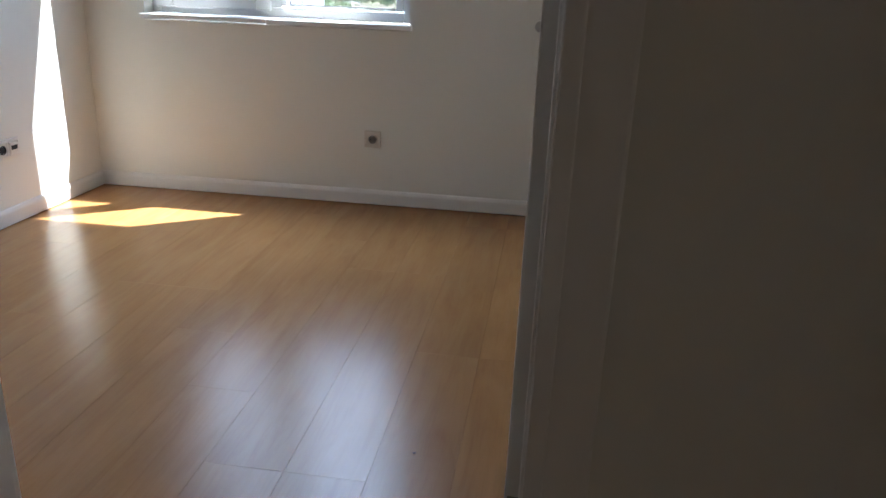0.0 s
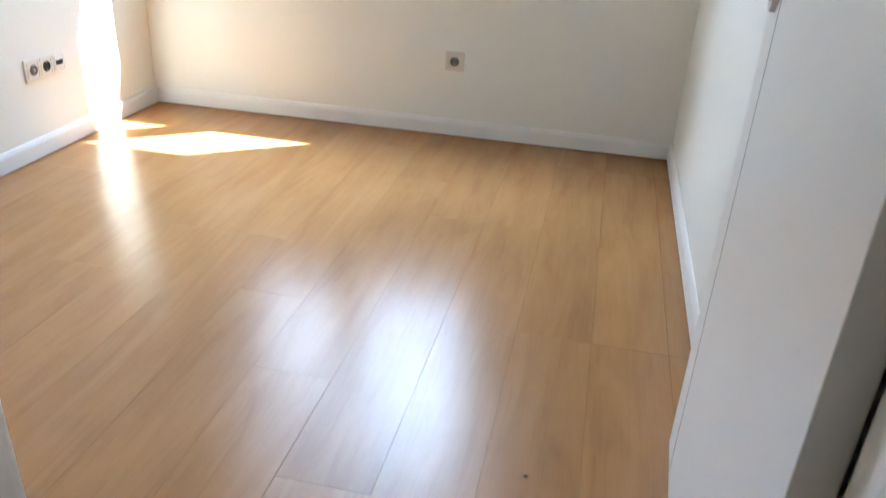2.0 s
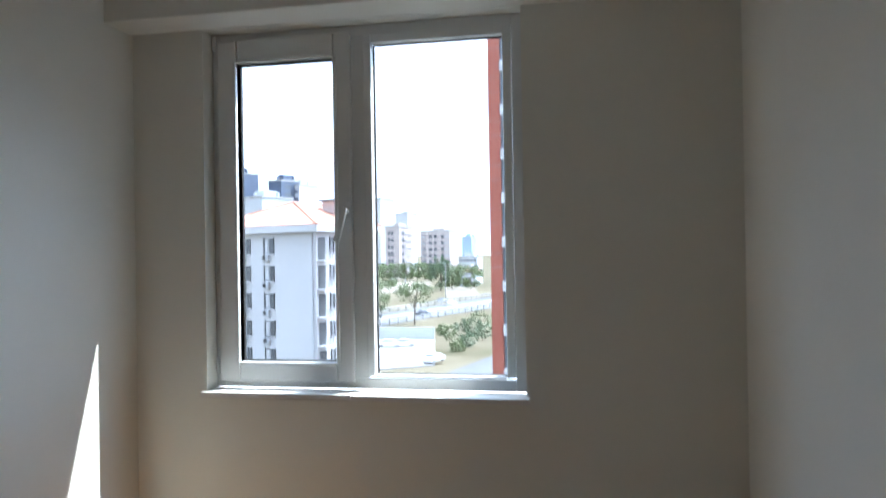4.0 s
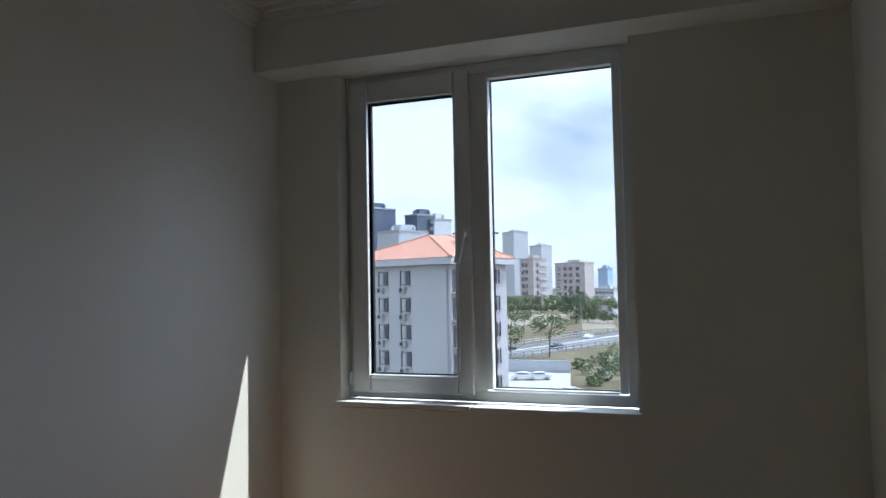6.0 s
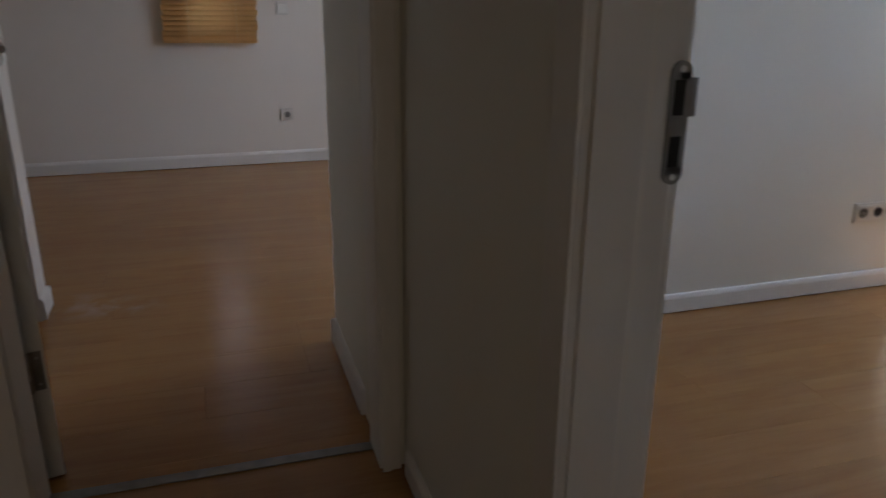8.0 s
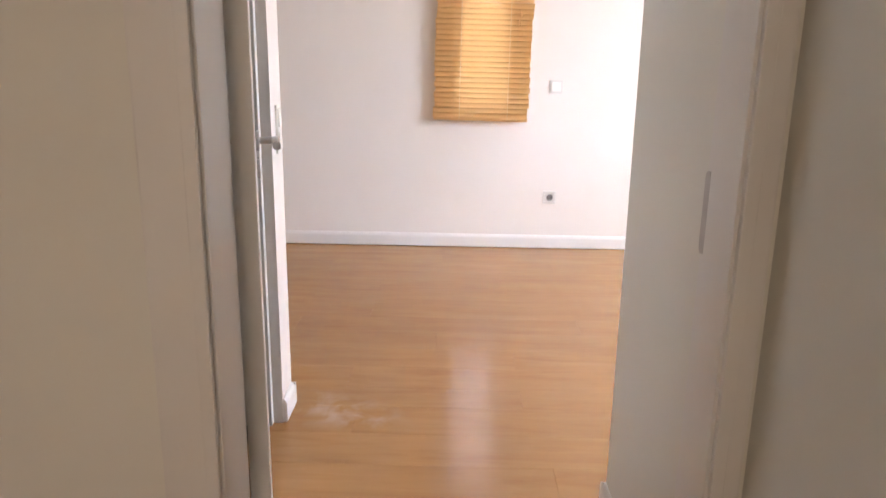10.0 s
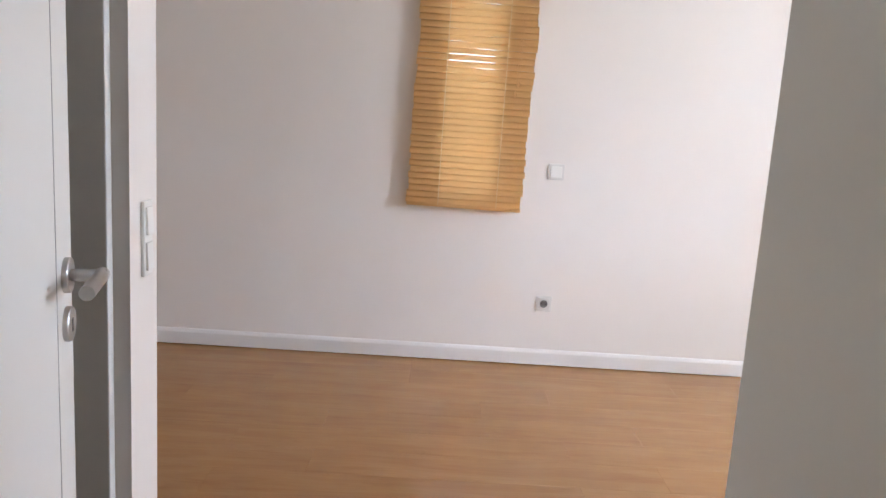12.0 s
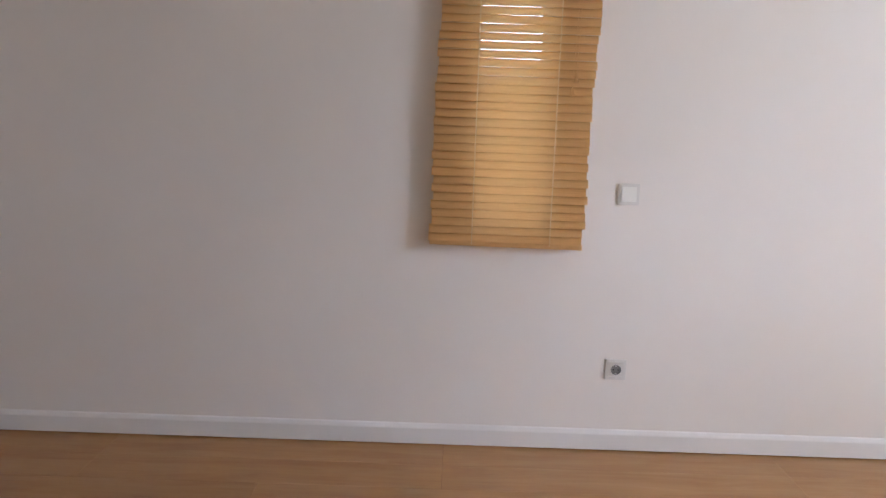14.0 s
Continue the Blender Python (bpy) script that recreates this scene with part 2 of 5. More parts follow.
def make_slat_wood():
    m, n, l, b = material("pale_wooden_slat")
    info = n.new("ShaderNodeObjectInfo")
    v = obj_coords(n, l, (1.0, 3.0, 60.0))
    t = noise_tex(n, l, 4.0, 6.0, v)
    r = ramp(n, l, t.outputs["Fac"], (0.3, (0.62, 0.345, 0.135)), (0.7, (0.74, 0.45, 0.20)))
    hsv = n.new("ShaderNodeHueSaturation")
    mr = n.new("ShaderNodeMapRange")
    mr.inputs["To Min"].default_value, mr.inputs["To Max"].default_value = 0.92, 1.06
    l.new(info.outputs["Random"], mr.inputs["Value"])
    l.new(mr.outputs["Result"], hsv.inputs["Value"])
    l.new(r.outputs["Color"], hsv.inputs["Color"])
    l.new(hsv.outputs["Color"], b.inputs["Base Color"])
    b.inputs["Roughness"].default_value = 0.42
    # thin wood lets a little daylight through
    trl = n.new("ShaderNodeBsdfTranslucent")
    trl.inputs["Color"].default_value = (1.0, 0.86, 0.56, 1)
    mx = n.new("ShaderNodeMixShader")
    mx.inputs["Fac"].default_value = 0.46
    l.new(b.outputs["BSDF"], mx.inputs[1])
    l.new(trl.outputs["BSDF"], mx.inputs[2])
    l.new(mx.outputs["Shader"], n["Material Output"].inputs["Surface"])
    return m


SLAT = make_slat_wood()


# ---- building blocks ----
def box(bm, x0, x1, y0, y1, z0, z1, bevel=0.0, m=None):
    g = bmesh.ops.create_cube(bm, size=1.0)["verts"]
    for v in g:
        v.co = Vector((x0 + (v.co.x + 0.5) * (x1 - x0), y0 + (v.co.y + 0.5) * (y1 - y0), z0 + (v.co.z + 0.5) * (z1 - z0)))
    if bevel:
        es = list({e for v in g for e in v.link_edges})
        r = bmesh.ops.bevel(bm, geom=es, offset=bevel, segments=2, affect="EDGES", profile=0.6)
        g = list({v for f in r["faces"] for v in f.verts} | {v for v in g if v.is_valid})
    if m is not None:
        bmesh.ops.transform(bm, matrix=m, verts=[v for v in g if v.is_valid])
    return bm


def rod(bm, p, q, r0, r1=None, seg=16):
    p, q = Vector(p), Vector(q)
    r1 = r0 if r1 is None else r1
    m = Matrix.Translation((p + q) / 2) @ (q - p).to_track_quat("Z", "Y").to_matrix().to_4x4()
    bmesh.ops.create_cone(bm, cap_ends=True, segments=seg, radius1=r0, radius2=r1, depth=(q - p).length, matrix=m)
    return bm


def disc_plate(bm, centre, axis, r, depth, seg=28, bevel=0.0015):
    """A round plate that stands depth out of centre along axis, with a softened rim."""
    c, a = Vector(centre), Vector(axis).normalized()
    rod(bm, c, c + a * (depth - bevel), r, r, seg)
    rod(bm, c + a * (depth - bevel), c + a * depth, r, r - bevel, seg)
    return bm


def smooth(ob, angle=35):
    for f in ob.data.polygons:
        f.use_smooth = True
    ob.data.set_sharp_from_angle(angle=radians(angle))
    return ob


def part(name, bm, mat, parent=None, label="", soft=False):
    me = bpy.data.meshes.new(name)
    bmesh.ops.recalc_face_normals(bm, faces=bm.faces)
    bm.to_mesh(me)
    bm.free()
    me.materials.append(mat)
    ob = new(name, me)
    if parent is not None:
        ob.parent = parent
        ob.matrix_parent_inverse = parent.matrix_basis.inverted()
    if label:
        tagged(ob, label)
    if soft:
        smooth(ob)
    return ob


def thing(name, at, label, category, group="", kind=""):
    e = new(name)
    e.empty_display_size = 0.05
    e.matrix_basis = Matrix.Translation(at)
    return tagged(e, label, category, group, kind)


def B():
    return bmesh.new()


def structure(name, bm, mat, label, category):
    return tagged(part(name, bm, mat), label, category, kind="structure")


# ---- plan (metres) ----
AX1 = 2.386                 # east wall of the small room
YW = 3.0                    # inner face of the window wall
YO = 3.150                  # outer face
AY0, AYH = 0.300, 0.195     # room side and hall side of the small room's door wall
DL, DR = 1.522, 2.272       # door opening of the small room
BX0, BX1 = -2.978, -0.105    # bedroom: far wall, wall against the small room
BY0 = -2.6
NX0, NX1 = 0.484, 0.648       # wall with the bedroom's door
NY0, NY1 = -0.665, 0.146     # its opening
PX, PY = -0.701, -0.846     # corner of the passage beside the bedroom's door
HX1, HY0 = 3.6, -1.75       # far ends of the hall
CZ = 2.62
WX0, WX1, WZ0, WZ1 = 0.314, 1.607, 0.868, 2.33   # window opening
DH = 2.06

# ---- walls ----
w = B()
box(w, BX0 - 0.35, -1.75, YW, YO, -0.2, CZ + 0.3)
box(w, -1.75, -0.45, YW, YO, -0.2, WZ0)
box(w, -1.75, -0.45, YW, YO, WZ1, CZ + 0.3)
box(w, -0.45, WX0, YW, YO, -0.2, CZ + 0.3)
box(w, WX0, WX1, YW, YO, -0.2, WZ0 - 0.03)
box(w, WX0, WX1, YW, YO, WZ1, CZ + 0.3)
box(w, WX1, HX1 + 0.2, YW, YO, -0.2, CZ + 0.3)
structure("wall_north", w, WALL, "cream painted outer wall with window openings", "wall")

w = B()
box(w, BX1, 0.0, AY0, YW, 0, CZ)
structure("wall_between_rooms", w, WALL, "cream painted partition lit by a sliver of sun", "wall")
w = B()
box(w, AX1, AX1 + 0.12, AY0, YW, 0, CZ)
structure("wall_east", w, WALL, "plain cream painted wall behind the open door", "wall")
w = B()
box(w, BX1, NX0, NY1, AY0, 0, CZ)
box(w, NX0 + 0.0005, DL - 0.03, AYH, AY0, 0, CZ)
box(w, DL - 0.03, DR + 0.03, AYH, AY0, DH + 0.03, CZ)
box(w, DR + 0.03, HX1, AYH, AY0, 0, CZ)
structure("wall_south_small_room", w, WALL, "cream painted wall holding the small room's door", "wall")
w = B()
box(w, NX0, NX1, HY0, NY0 - 0.03, 0, CZ)
box(w, NX0, NX1, NY0 - 0.03, NY1 + 0.03, DH + 0.03, CZ)
box(w, NX0, NX1, NY1 + 0.03, AYH - 0.001, 0, CZ)
structure("wall_bedroom_door", w, WALL, "cream painted hall wall holding the bedroom door", "wall")
for nm, x0, x1, y0, y1, what in (
        ("wall_passage_corner", PX, -0.565, -1.05, PY, "white painted wall corner beside the bedroom door"),
        ("wall_passage_south", -0.54, NX0, -1.72, -1.60, "white painted recess wall behind the open door"),
        ("wall_passage_east", 0.36, NX0, -1.60, -0.93, "white painted recess return beside the door"),
        ("wall_passage_west", -0.579, -0.54, -1.72, -1.052, "white painted recess side wall"),
        ("wall_bedroom_east", PX, PX + 0.12, BY0, -1.05, "white painted bedroom wall beside the passage")):
    structure(nm, box(B(), x0, x1, y0, y1, 0, CZ), WALL_B, what, "wall")
w = B()
SWY0, SWY1, SWZ0, SWZ1 = -0.29, 0.012, 0.86, 2.15
box(w, BX0 - 0.25, BX0, BY0, SWY0, 0, CZ)
box(w, BX0 - 0.25, BX0, SWY1, YW, 0, CZ)
box(w, BX0 - 0.25, BX0, SWY0, SWY1, 0, SWZ0)
box(w, BX0 - 0.25, BX0, SWY0, SWY1, SWZ1, CZ)
structure("wall_bedroom_west", w, WALL_B, "pinkish white painted bedroom wall with a narrow window", "wall")
w = B()
box(w, BX0 - 0.25, PX + 0.12, BY0 - 0.15, BY0, 0, CZ)
structure("wall_bedroom_south", w, WALL_B, "white painted bedroom end wall", "wall")
w = B()
box(w, NX1, HX1, HY0 - 0.12, HY0, 0, CZ)
structure("wall_hall_south", w, WALL, "cream painted hall wall", "wall")
# unseen end wall; its doorway is invented to hold the hall's fill lamp
w = B()
box(w, HX1, HX1 + 0.12, HY0, -1.27, 0, CZ)
box(w, HX1, HX1 + 0.12, -0.43, AYH, 0, CZ)
box(w, HX1, HX1 + 0.12, -1.27, -0.43, 2.05, CZ)
box(w, HX1 + 0.121, HX1 + 0.2, -1.4, -0.3, 0, 2.2)
structure("wall_hall_east", w, WALL, "unseen cream painted hall end wall with an assumed doorway", "wall")

w = B()
box(w, BX0 - 0.35, HX1 + 0.2, BY0 - 0.2, YW, CZ, CZ + 0.3)
structure("ceiling", w, CEIL, "flat white painted ceiling", "ceiling")
w = B()
box(w, 0.0, AX1, 2.81, YW, WZ1, CZ, 0.004)
structure("ceiling_beam", w, WALL, "cream boxed beam running above the window", "beam")
w = B()
box(w, -1.0 + BX0 + 1.0, BX1, 2.81, YW, WZ1, CZ)
structure("ceiling_beam_bedroom", w, WALL_B, "white boxed beam above the bedroom window", "beam")


def cornice(name, x0, x1, y0, y1, nx, ny):
    """A stepped plaster moulding under the ceiling; (nx, ny) points into the room."""
    bm = B()
    for d, h in ((0.018, 0.085), (0.034, 0.062), (0.052, 0.040), (0.075, 0.018)):
        ax0, ax1 = (x0, x0 + nx * d) if nx else (x0, x1)
        ay0, ay1 = (y0, y0 + ny * d) if ny else (y0, y1)
        box(bm, min(ax0, ax1), max(ax0, ax1), min(ay0, ay1), max(ay0, ay1), CZ - h, CZ - 0.001, 0.004)
    return structure(name, bm, CEIL, "white stepped plaster cornice", "cornice")


cornice("trim_cornice_west", 0.0, 0.0, AY0, 2.81, 1, 0)
cornice("trim_cornice_east", AX1, AX1, AY0, 2.81, -1, 0)
cornice("trim_cornice_beam", 0.075, AX1 - 0.075, 2.81, 2.81, 0, -1)


def baseboard(name, p, q, inward, label="white moulded baseboard with a rounded top", h=0.075, d=0.014):
    """A skirting run from p to q on the floor; inward points into the room."""
    p, q, n = Vector((*p, 0)), Vector((*q, 0)), Vector((*inward, 0))
    prof = [(0, 0.0045), (d, 0.0045), (d, h - 0.018), (d - 0.002, h - 0.012), (d - 0.006, h - 0.004), (d - 0.010, h), (0, h)]
    bm = B()
    a = [bm.verts.new(p + n * u + Vector((0, 0, v))) for u, v in prof]
    b = [bm.verts.new(q + n * u + Vector((0, 0, v))) for u, v in prof]
    for i in range(len(prof)):
        j = (i + 1) % len(prof)
        bm.faces.new((a[i], a[j], b[j], b[i]))
    bm.faces.new(a)
    bm.faces.new(b)
    return structure(name, bm, TRIM_B if h > 0.08 else TRIM, label, "baseboard")


baseboard("baseboard_window_wall", (0.014, YW), (AX1 - 0.014, YW), (0, -1))
baseboard("baseboard_west", (0, AY0), (0, YW), (1, 0))
baseboard("baseboard_east", (AX1, AY0), (AX1, YW), (-1, 0))
baseboard("baseboard_door_wall", (0.014, AY0), (DL - 0.09, AY0), (0, 1))
baseboard("baseboard_bedroom_west", (BX0, BY0), (BX0, YW), (1, 0), h=0.085)
baseboard("baseboard_bedroom_east", (BX1, NY1 - 0.014), (BX1, YW), (-1, 0), h=0.085)
baseboard("baseboard_passage_north", (BX1, NY1), (NX0 - 0.09, NY1), (0, -1), h=0.085)
baseboard("baseboard_passage_south", (PX, PY), (-0.567, PY), (0, 1), h=0.085)
baseboard("baseboard_passage_corner", (PX, BY0), (PX, PY + 0.014), (-1, 0), h=0.085)
baseboard("baseboard_bedroom_south", (BX0 + 0.014, BY0), (PX - 0.014, BY0), (0, 1), h=0.085)
baseboard("baseboard_hall_north", (0.70, AYH), (DL - 0.09, AYH), (0, -1))
baseboard("baseboard_hall_north_east", (DR + 0.09, AYH), (HX1, AYH), (0, -1))
baseboard("baseboard_hall_west", (NX1, HY0), (NX1, NY0 - 0.09), (1, 0))

# ---- window of the small room ----
def ring(bm, x0, x1, z0, z1, wl_, wr_, wb_, wt_, y0, y1, bevel=0.004):
    """Four mitre-less members round an opening, butted end to end."""
    box(bm, x0, x0 + wl_, y0, y1, z0, z1, bevel)
    box(bm, x1 - wr_, x1, y0, y1, z0, z1, bevel)
    box(bm, x0 + wl_, x1 - wr_, y0, y1, z0, z0 + wb_, bevel)
    box(bm, x0 + wl_, x1 - wr_, y0, y1, z1 - wt_, z1, bevel)
    return bm


win = thing("window_1", (0.96, 3.11, 0.885), "white two-light window, one tilting sash beside a fixed pane", "window", kind="structure")
FZ0, FZ1 = WZ0 + 0.002, WZ1
MX0, MX1 = 0.903, 0.970
GL = (0.428, 0.846, 0.978, 2.202)     # sash glass: x0, x1, z0, z1
GR = (1.001, 1.527, 0.928, 2.252)     # fixed glass
b = ring(B(), WX0, WX1, FZ0, FZ1, 0.040, 0.045, 0.045, 0.045, 3.085, 3.145)
box(b, MX0, MX1, 3.085, 3.145, FZ0 + 0.045, FZ1 - 0.045, 0.004)
part("window_frame", b, PVC, win)
sash = part("sash", ring(B(), WX0 + 0.026, MX0 + 0.014, FZ0 + 0.028, FZ1 - 0.028, GL[0] - WX0 - 0.026, MX0 + 0.014 - GL[1], GL[2] - FZ0 - 0.028, FZ1 - 0.028 - GL[3], 3.065, 3.122, 0.008), PVC, win)
part("glazing_bead", ring(B(), GL[0] - 0.014, GL[1] + 0.014, GL[2] - 0.014, GL[3] + 0.014, 0.014, 0.014, 0.014, 0.014, 3.056, 3.105, 0.006), PVC, sash)
part("gasket", ring(B(), GL[0], GL[1], GL[2], GL[3], 0.004, 0.004, 0.004, 0.004, 3.100, 3.116, 0.0), GASKET, sash)
part("glazing_bead", ring(B(), GR[0] - 0.033, GR[1] + 0.033, GR[2] + 0.045 - 0.05, GR[3] + 0.033, 0.033, 0.033, 0.005, 0.033, 3.072, 3.118, 0.006), PVC, win)
part("gasket", ring(B(), GR[0], GR[1], GR[2], GR[3], 0.004, 0.004, 0.004, 0.004, 3.112, 3.126, 0.0), GASKET, win)
for (x0, x1, z0, z1), yg, host in ((GL, 3.112, sash), (GR, 3.121, win)):
    pane = part("pane", box(B(), x0 - 0.006, x1 + 0.006, yg, yg + 0.006, z0 - 0.006, z1 + 0.006), GLASS, host)
    pane.visible_shadow = False
hx, hz = 0.900, 1.580
b = B()
box(b, hx - 0.014, hx + 0.014, 3.053, 3.066, hz - 0.035, hz + 0.035, 0.005)
rod(b, (hx, 3.054, hz), (hx, 3.014, hz), 0.010, 0.010)
window_handle = part("window_handle", b, PVC, sash, "white window lever turned down", soft=True)
b = B()
box(b, -0.013, 0.013, -0.009, 0.009, -0.125, 0.016, 0.008, Matrix.Translation((hx, 3.012, hz)) @ pose(0, 0, 0, 0, 15, 0))
part("lever", b, PVC, window_handle, soft=True)
for z in (FZ0 + 0.06, FZ1 - 0.07):
    b = B()
    rod(b, (WX0 + 0.018, 3.062, z), (WX0 + 0.018, 3.062, z + 0.06), 0.008)
    part("sash_hinge", b, PVC, sash, soft=True)
b = B()
box(b, 0.300, 0.93, 2.968, 3.09, WZ0 - 0.022, WZ0, 0.004)
box(b, 0.932, 1.620, 2.964, 3.09, WZ0 - 0.024, WZ0 - 0.002, 0.004)
structure("window_sill_1", b, STONE, "pale marble window sill in two lengths", "window sill")
b = B()
box(b, WX0 - 0.02, WX1 + 0.02, 3.146, YO + 0.07, WZ0 - 0.04, WZ0 - 0.012, 0.004)
structure("window_sill_outside", b, STONE, "pale marble outer sill", "window sill")

# the bedroom's main window, out of view, in the same wall
win2 = thing("window_2", (-1.1, 3.2, 0.885), "white two-light bedroom window", "window", kind="structure")
b = ring(B(), -1.75, -0.45, WZ0, WZ1, 0.07, 0.07, 0.07, 0.07, 3.08, 3.14)
box(b, -1.14, -1.06, 3.08, 3.14, WZ0 + 0.07, WZ1 - 0.07, 0.004)
part("window_frame", b, PVC, win2)
for x0, x1 in ((-1.68, -1.14), (-1.06, -0.52)):
    pane = part("pane", box(B(), x0, x1, 3.11, 3.116, WZ0 + 0.07, WZ1 - 0.07), GLASS, win2)
    pane.visible_shadow = False

# the narrow window behind the blind
win3 = thing("window_3", (BX0 - 0.1, -0.139, SWZ0), "narrow white window behind a wooden blind", "window", kind="structure")
b = B()
for y0, y1, z0, z1 in ((SWY0, SWY0 + 0.035, SWZ0, SWZ1), (SWY1 - 0.035, SWY1, SWZ0, SWZ1), (SWY0 + 0.035, SWY1 - 0.035, SWZ0, SWZ0 + 0.04), (SWY0 + 0.035, SWY1 - 0.035, SWZ1 - 0.04, SWZ1)):
    box(b, BX0 - 0.16, BX0 - 0.10, y0, y1, z0, z1, 0.003)
part("window_frame", b, PVC, win3)
pane = part("pane", box(B(), BX0 - 0.135, BX0 - 0.129, SWY0 + 0.03, SWY1 - 0.03, SWZ0 + 0.035, SWZ1 - 0.035), GLASS, win3)
pane.visible_shadow = False


# ---- doors ----
def lever_set(leaf, at, out, along, steel=STEEL):
    """Lever handle on a round rosette with a keyhole rosette below; out leaves the face, along is the way the lever points."""
    at, out, along = Vector(at), Vector(out).normalized(), Vector(along).normalized()
    handle = part("door_handle", rod(rod(B(), at + out * 0.004, at + out * 0.058, 0.0095, 0.0095, 20), at + out * 0.050 - along * 0.0095, at + out * 0.050 + along * 0.115, 0.0105, 0.0105, 20), steel, leaf, "brushed steel lever handle", soft=True)
    part("rosette", disc_plate(B(), at, out, 0.0265, 0.009), steel, handle, soft=True)
    low = at - Vector((0, 0, 0.074))
    key = part("keyhole_rosette", disc_plate(B(), low, out, 0.0265, 0.009), steel, leaf, soft=True)
    b = B()
    side = out.cross(Vector((0, 0, 1)))
    c = low + out * 0.0088
    rod(b, c + Vector((0, 0, 0.006)), c + Vector((0, 0, 0.006)) + out * 0.0009, 0.0040, 0.0040, 14)
    vs = [bm_v for bm_v in (c + side * 0.002 + Vector((0, 0, 0.004)), c - side * 0.002 + Vector((0, 0, 0.004)), c - side * 0.0028 - Vector((0, 0, 0.011)), c + side * 0.0028 - Vector((0, 0, 0.011)))]
    front = [b.verts.new(v + out * 0.0008) for v in vs]
    back = [b.verts.new(v) for v in vs]
    b.faces.new(front)
    for i in range(4):
        b.faces.new((front[i], front[(i + 1) % 4], back[(i + 1) % 4], back[i]))
    part("keyhole", b, DARK, key)
    return handle


def door_leaf(name, pivot, angle, width, flip, label, back, hz, hinges):
    """A flush lacquered leaf whose hinge edge stands at pivot; +x of the leaf runs to its free edge. flip: which face carries the seen handle."""
    m = Matrix.Translation(pivot) @ pose(0, 0, 0, 0, 0, angle)
    d = thing(name, pivot, label, "door", kind="structure")
    t = 0.038
    b = box(B(), 0.004, width, 0, t, 0.008, DH - 0.005, 0.0025, m)
    leaf = part("leaf", b, DOORW, d)
    # thin upright groove beside the lock, on both faces
    for y0, y1 in ((-0.0004, 0.0006), (t - 0.0006, t + 0.0004)):
        part("groove", box(B(), width - back - 0.055, width - back - 0.0525, y0, y1, 0.02, DH - 0.02, 0, m), GREY_AND_CUP_SHADE, leaf)
    r = m.to_3x3()
    for face in (0, 1):
        y, o = (0.0, Vector((0, -1, 0))) if face == 0 else (t, Vector((0, 1, 0)))
        lever_set(leaf, m @ Vector((width - back, y, hz)), r @ o, r @ Vector((-1, 0, 0)))
    b = B()
    box(b, width - 0.0005, width + 0.0015, 0.008, 0.030, 0.90, 1.13, 0, m)
    part("lock_plate", b, PLATE, leaf)
    yh = t if flip else 0.0
    for z in hinges:
        b = B()
        for i in range(3):
            rod(b, m @ Vector((-0.004, yh, z - 0.05 + i * 0.034)), m @ Vector((-0.004, yh, z - 0.05 + i * 0.034 + 0.031)), 0.0075, 0.0075, 14)
        hinge = part("hinge", b, STEEL, leaf, "steel butt hinge", soft=True)
        part("hinge_leaf", box(B(), 0.0015, 0.0045, 0.006, t - 0.004, z - 0.05, z + 0.05, 0.001, m), PLATE, hinge)
        b = B()
        for dz in (-0.034, 0.034):
            rod(b, m @ Vector((0.0035, t * 0.45, z + dz)), m @ Vector((0.0005, t * 0.45, z + dz)), 0.0035, 0.0035, 10)
        part("screw", b, STEEL, hinge)
    return d


# small room: hinged on the east jamb, standing a little past square
door_leaf("door_1", (2.290, 0.328, 0), 86.6, 0.808, False, "white lacquered door standing open against the wall", 0.050, 0.994, (0.34, 1.40, 1.86))
# bedroom: hinged on the south jamb, swung back to the passage wall
door_leaf("door_2", (0.466, -0.623, 0), 180 + 14.7, 0.773, True, "white lacquered bedroom door swung wide open", 0.046, 0.986, (0.30, 1.36, 1.82))


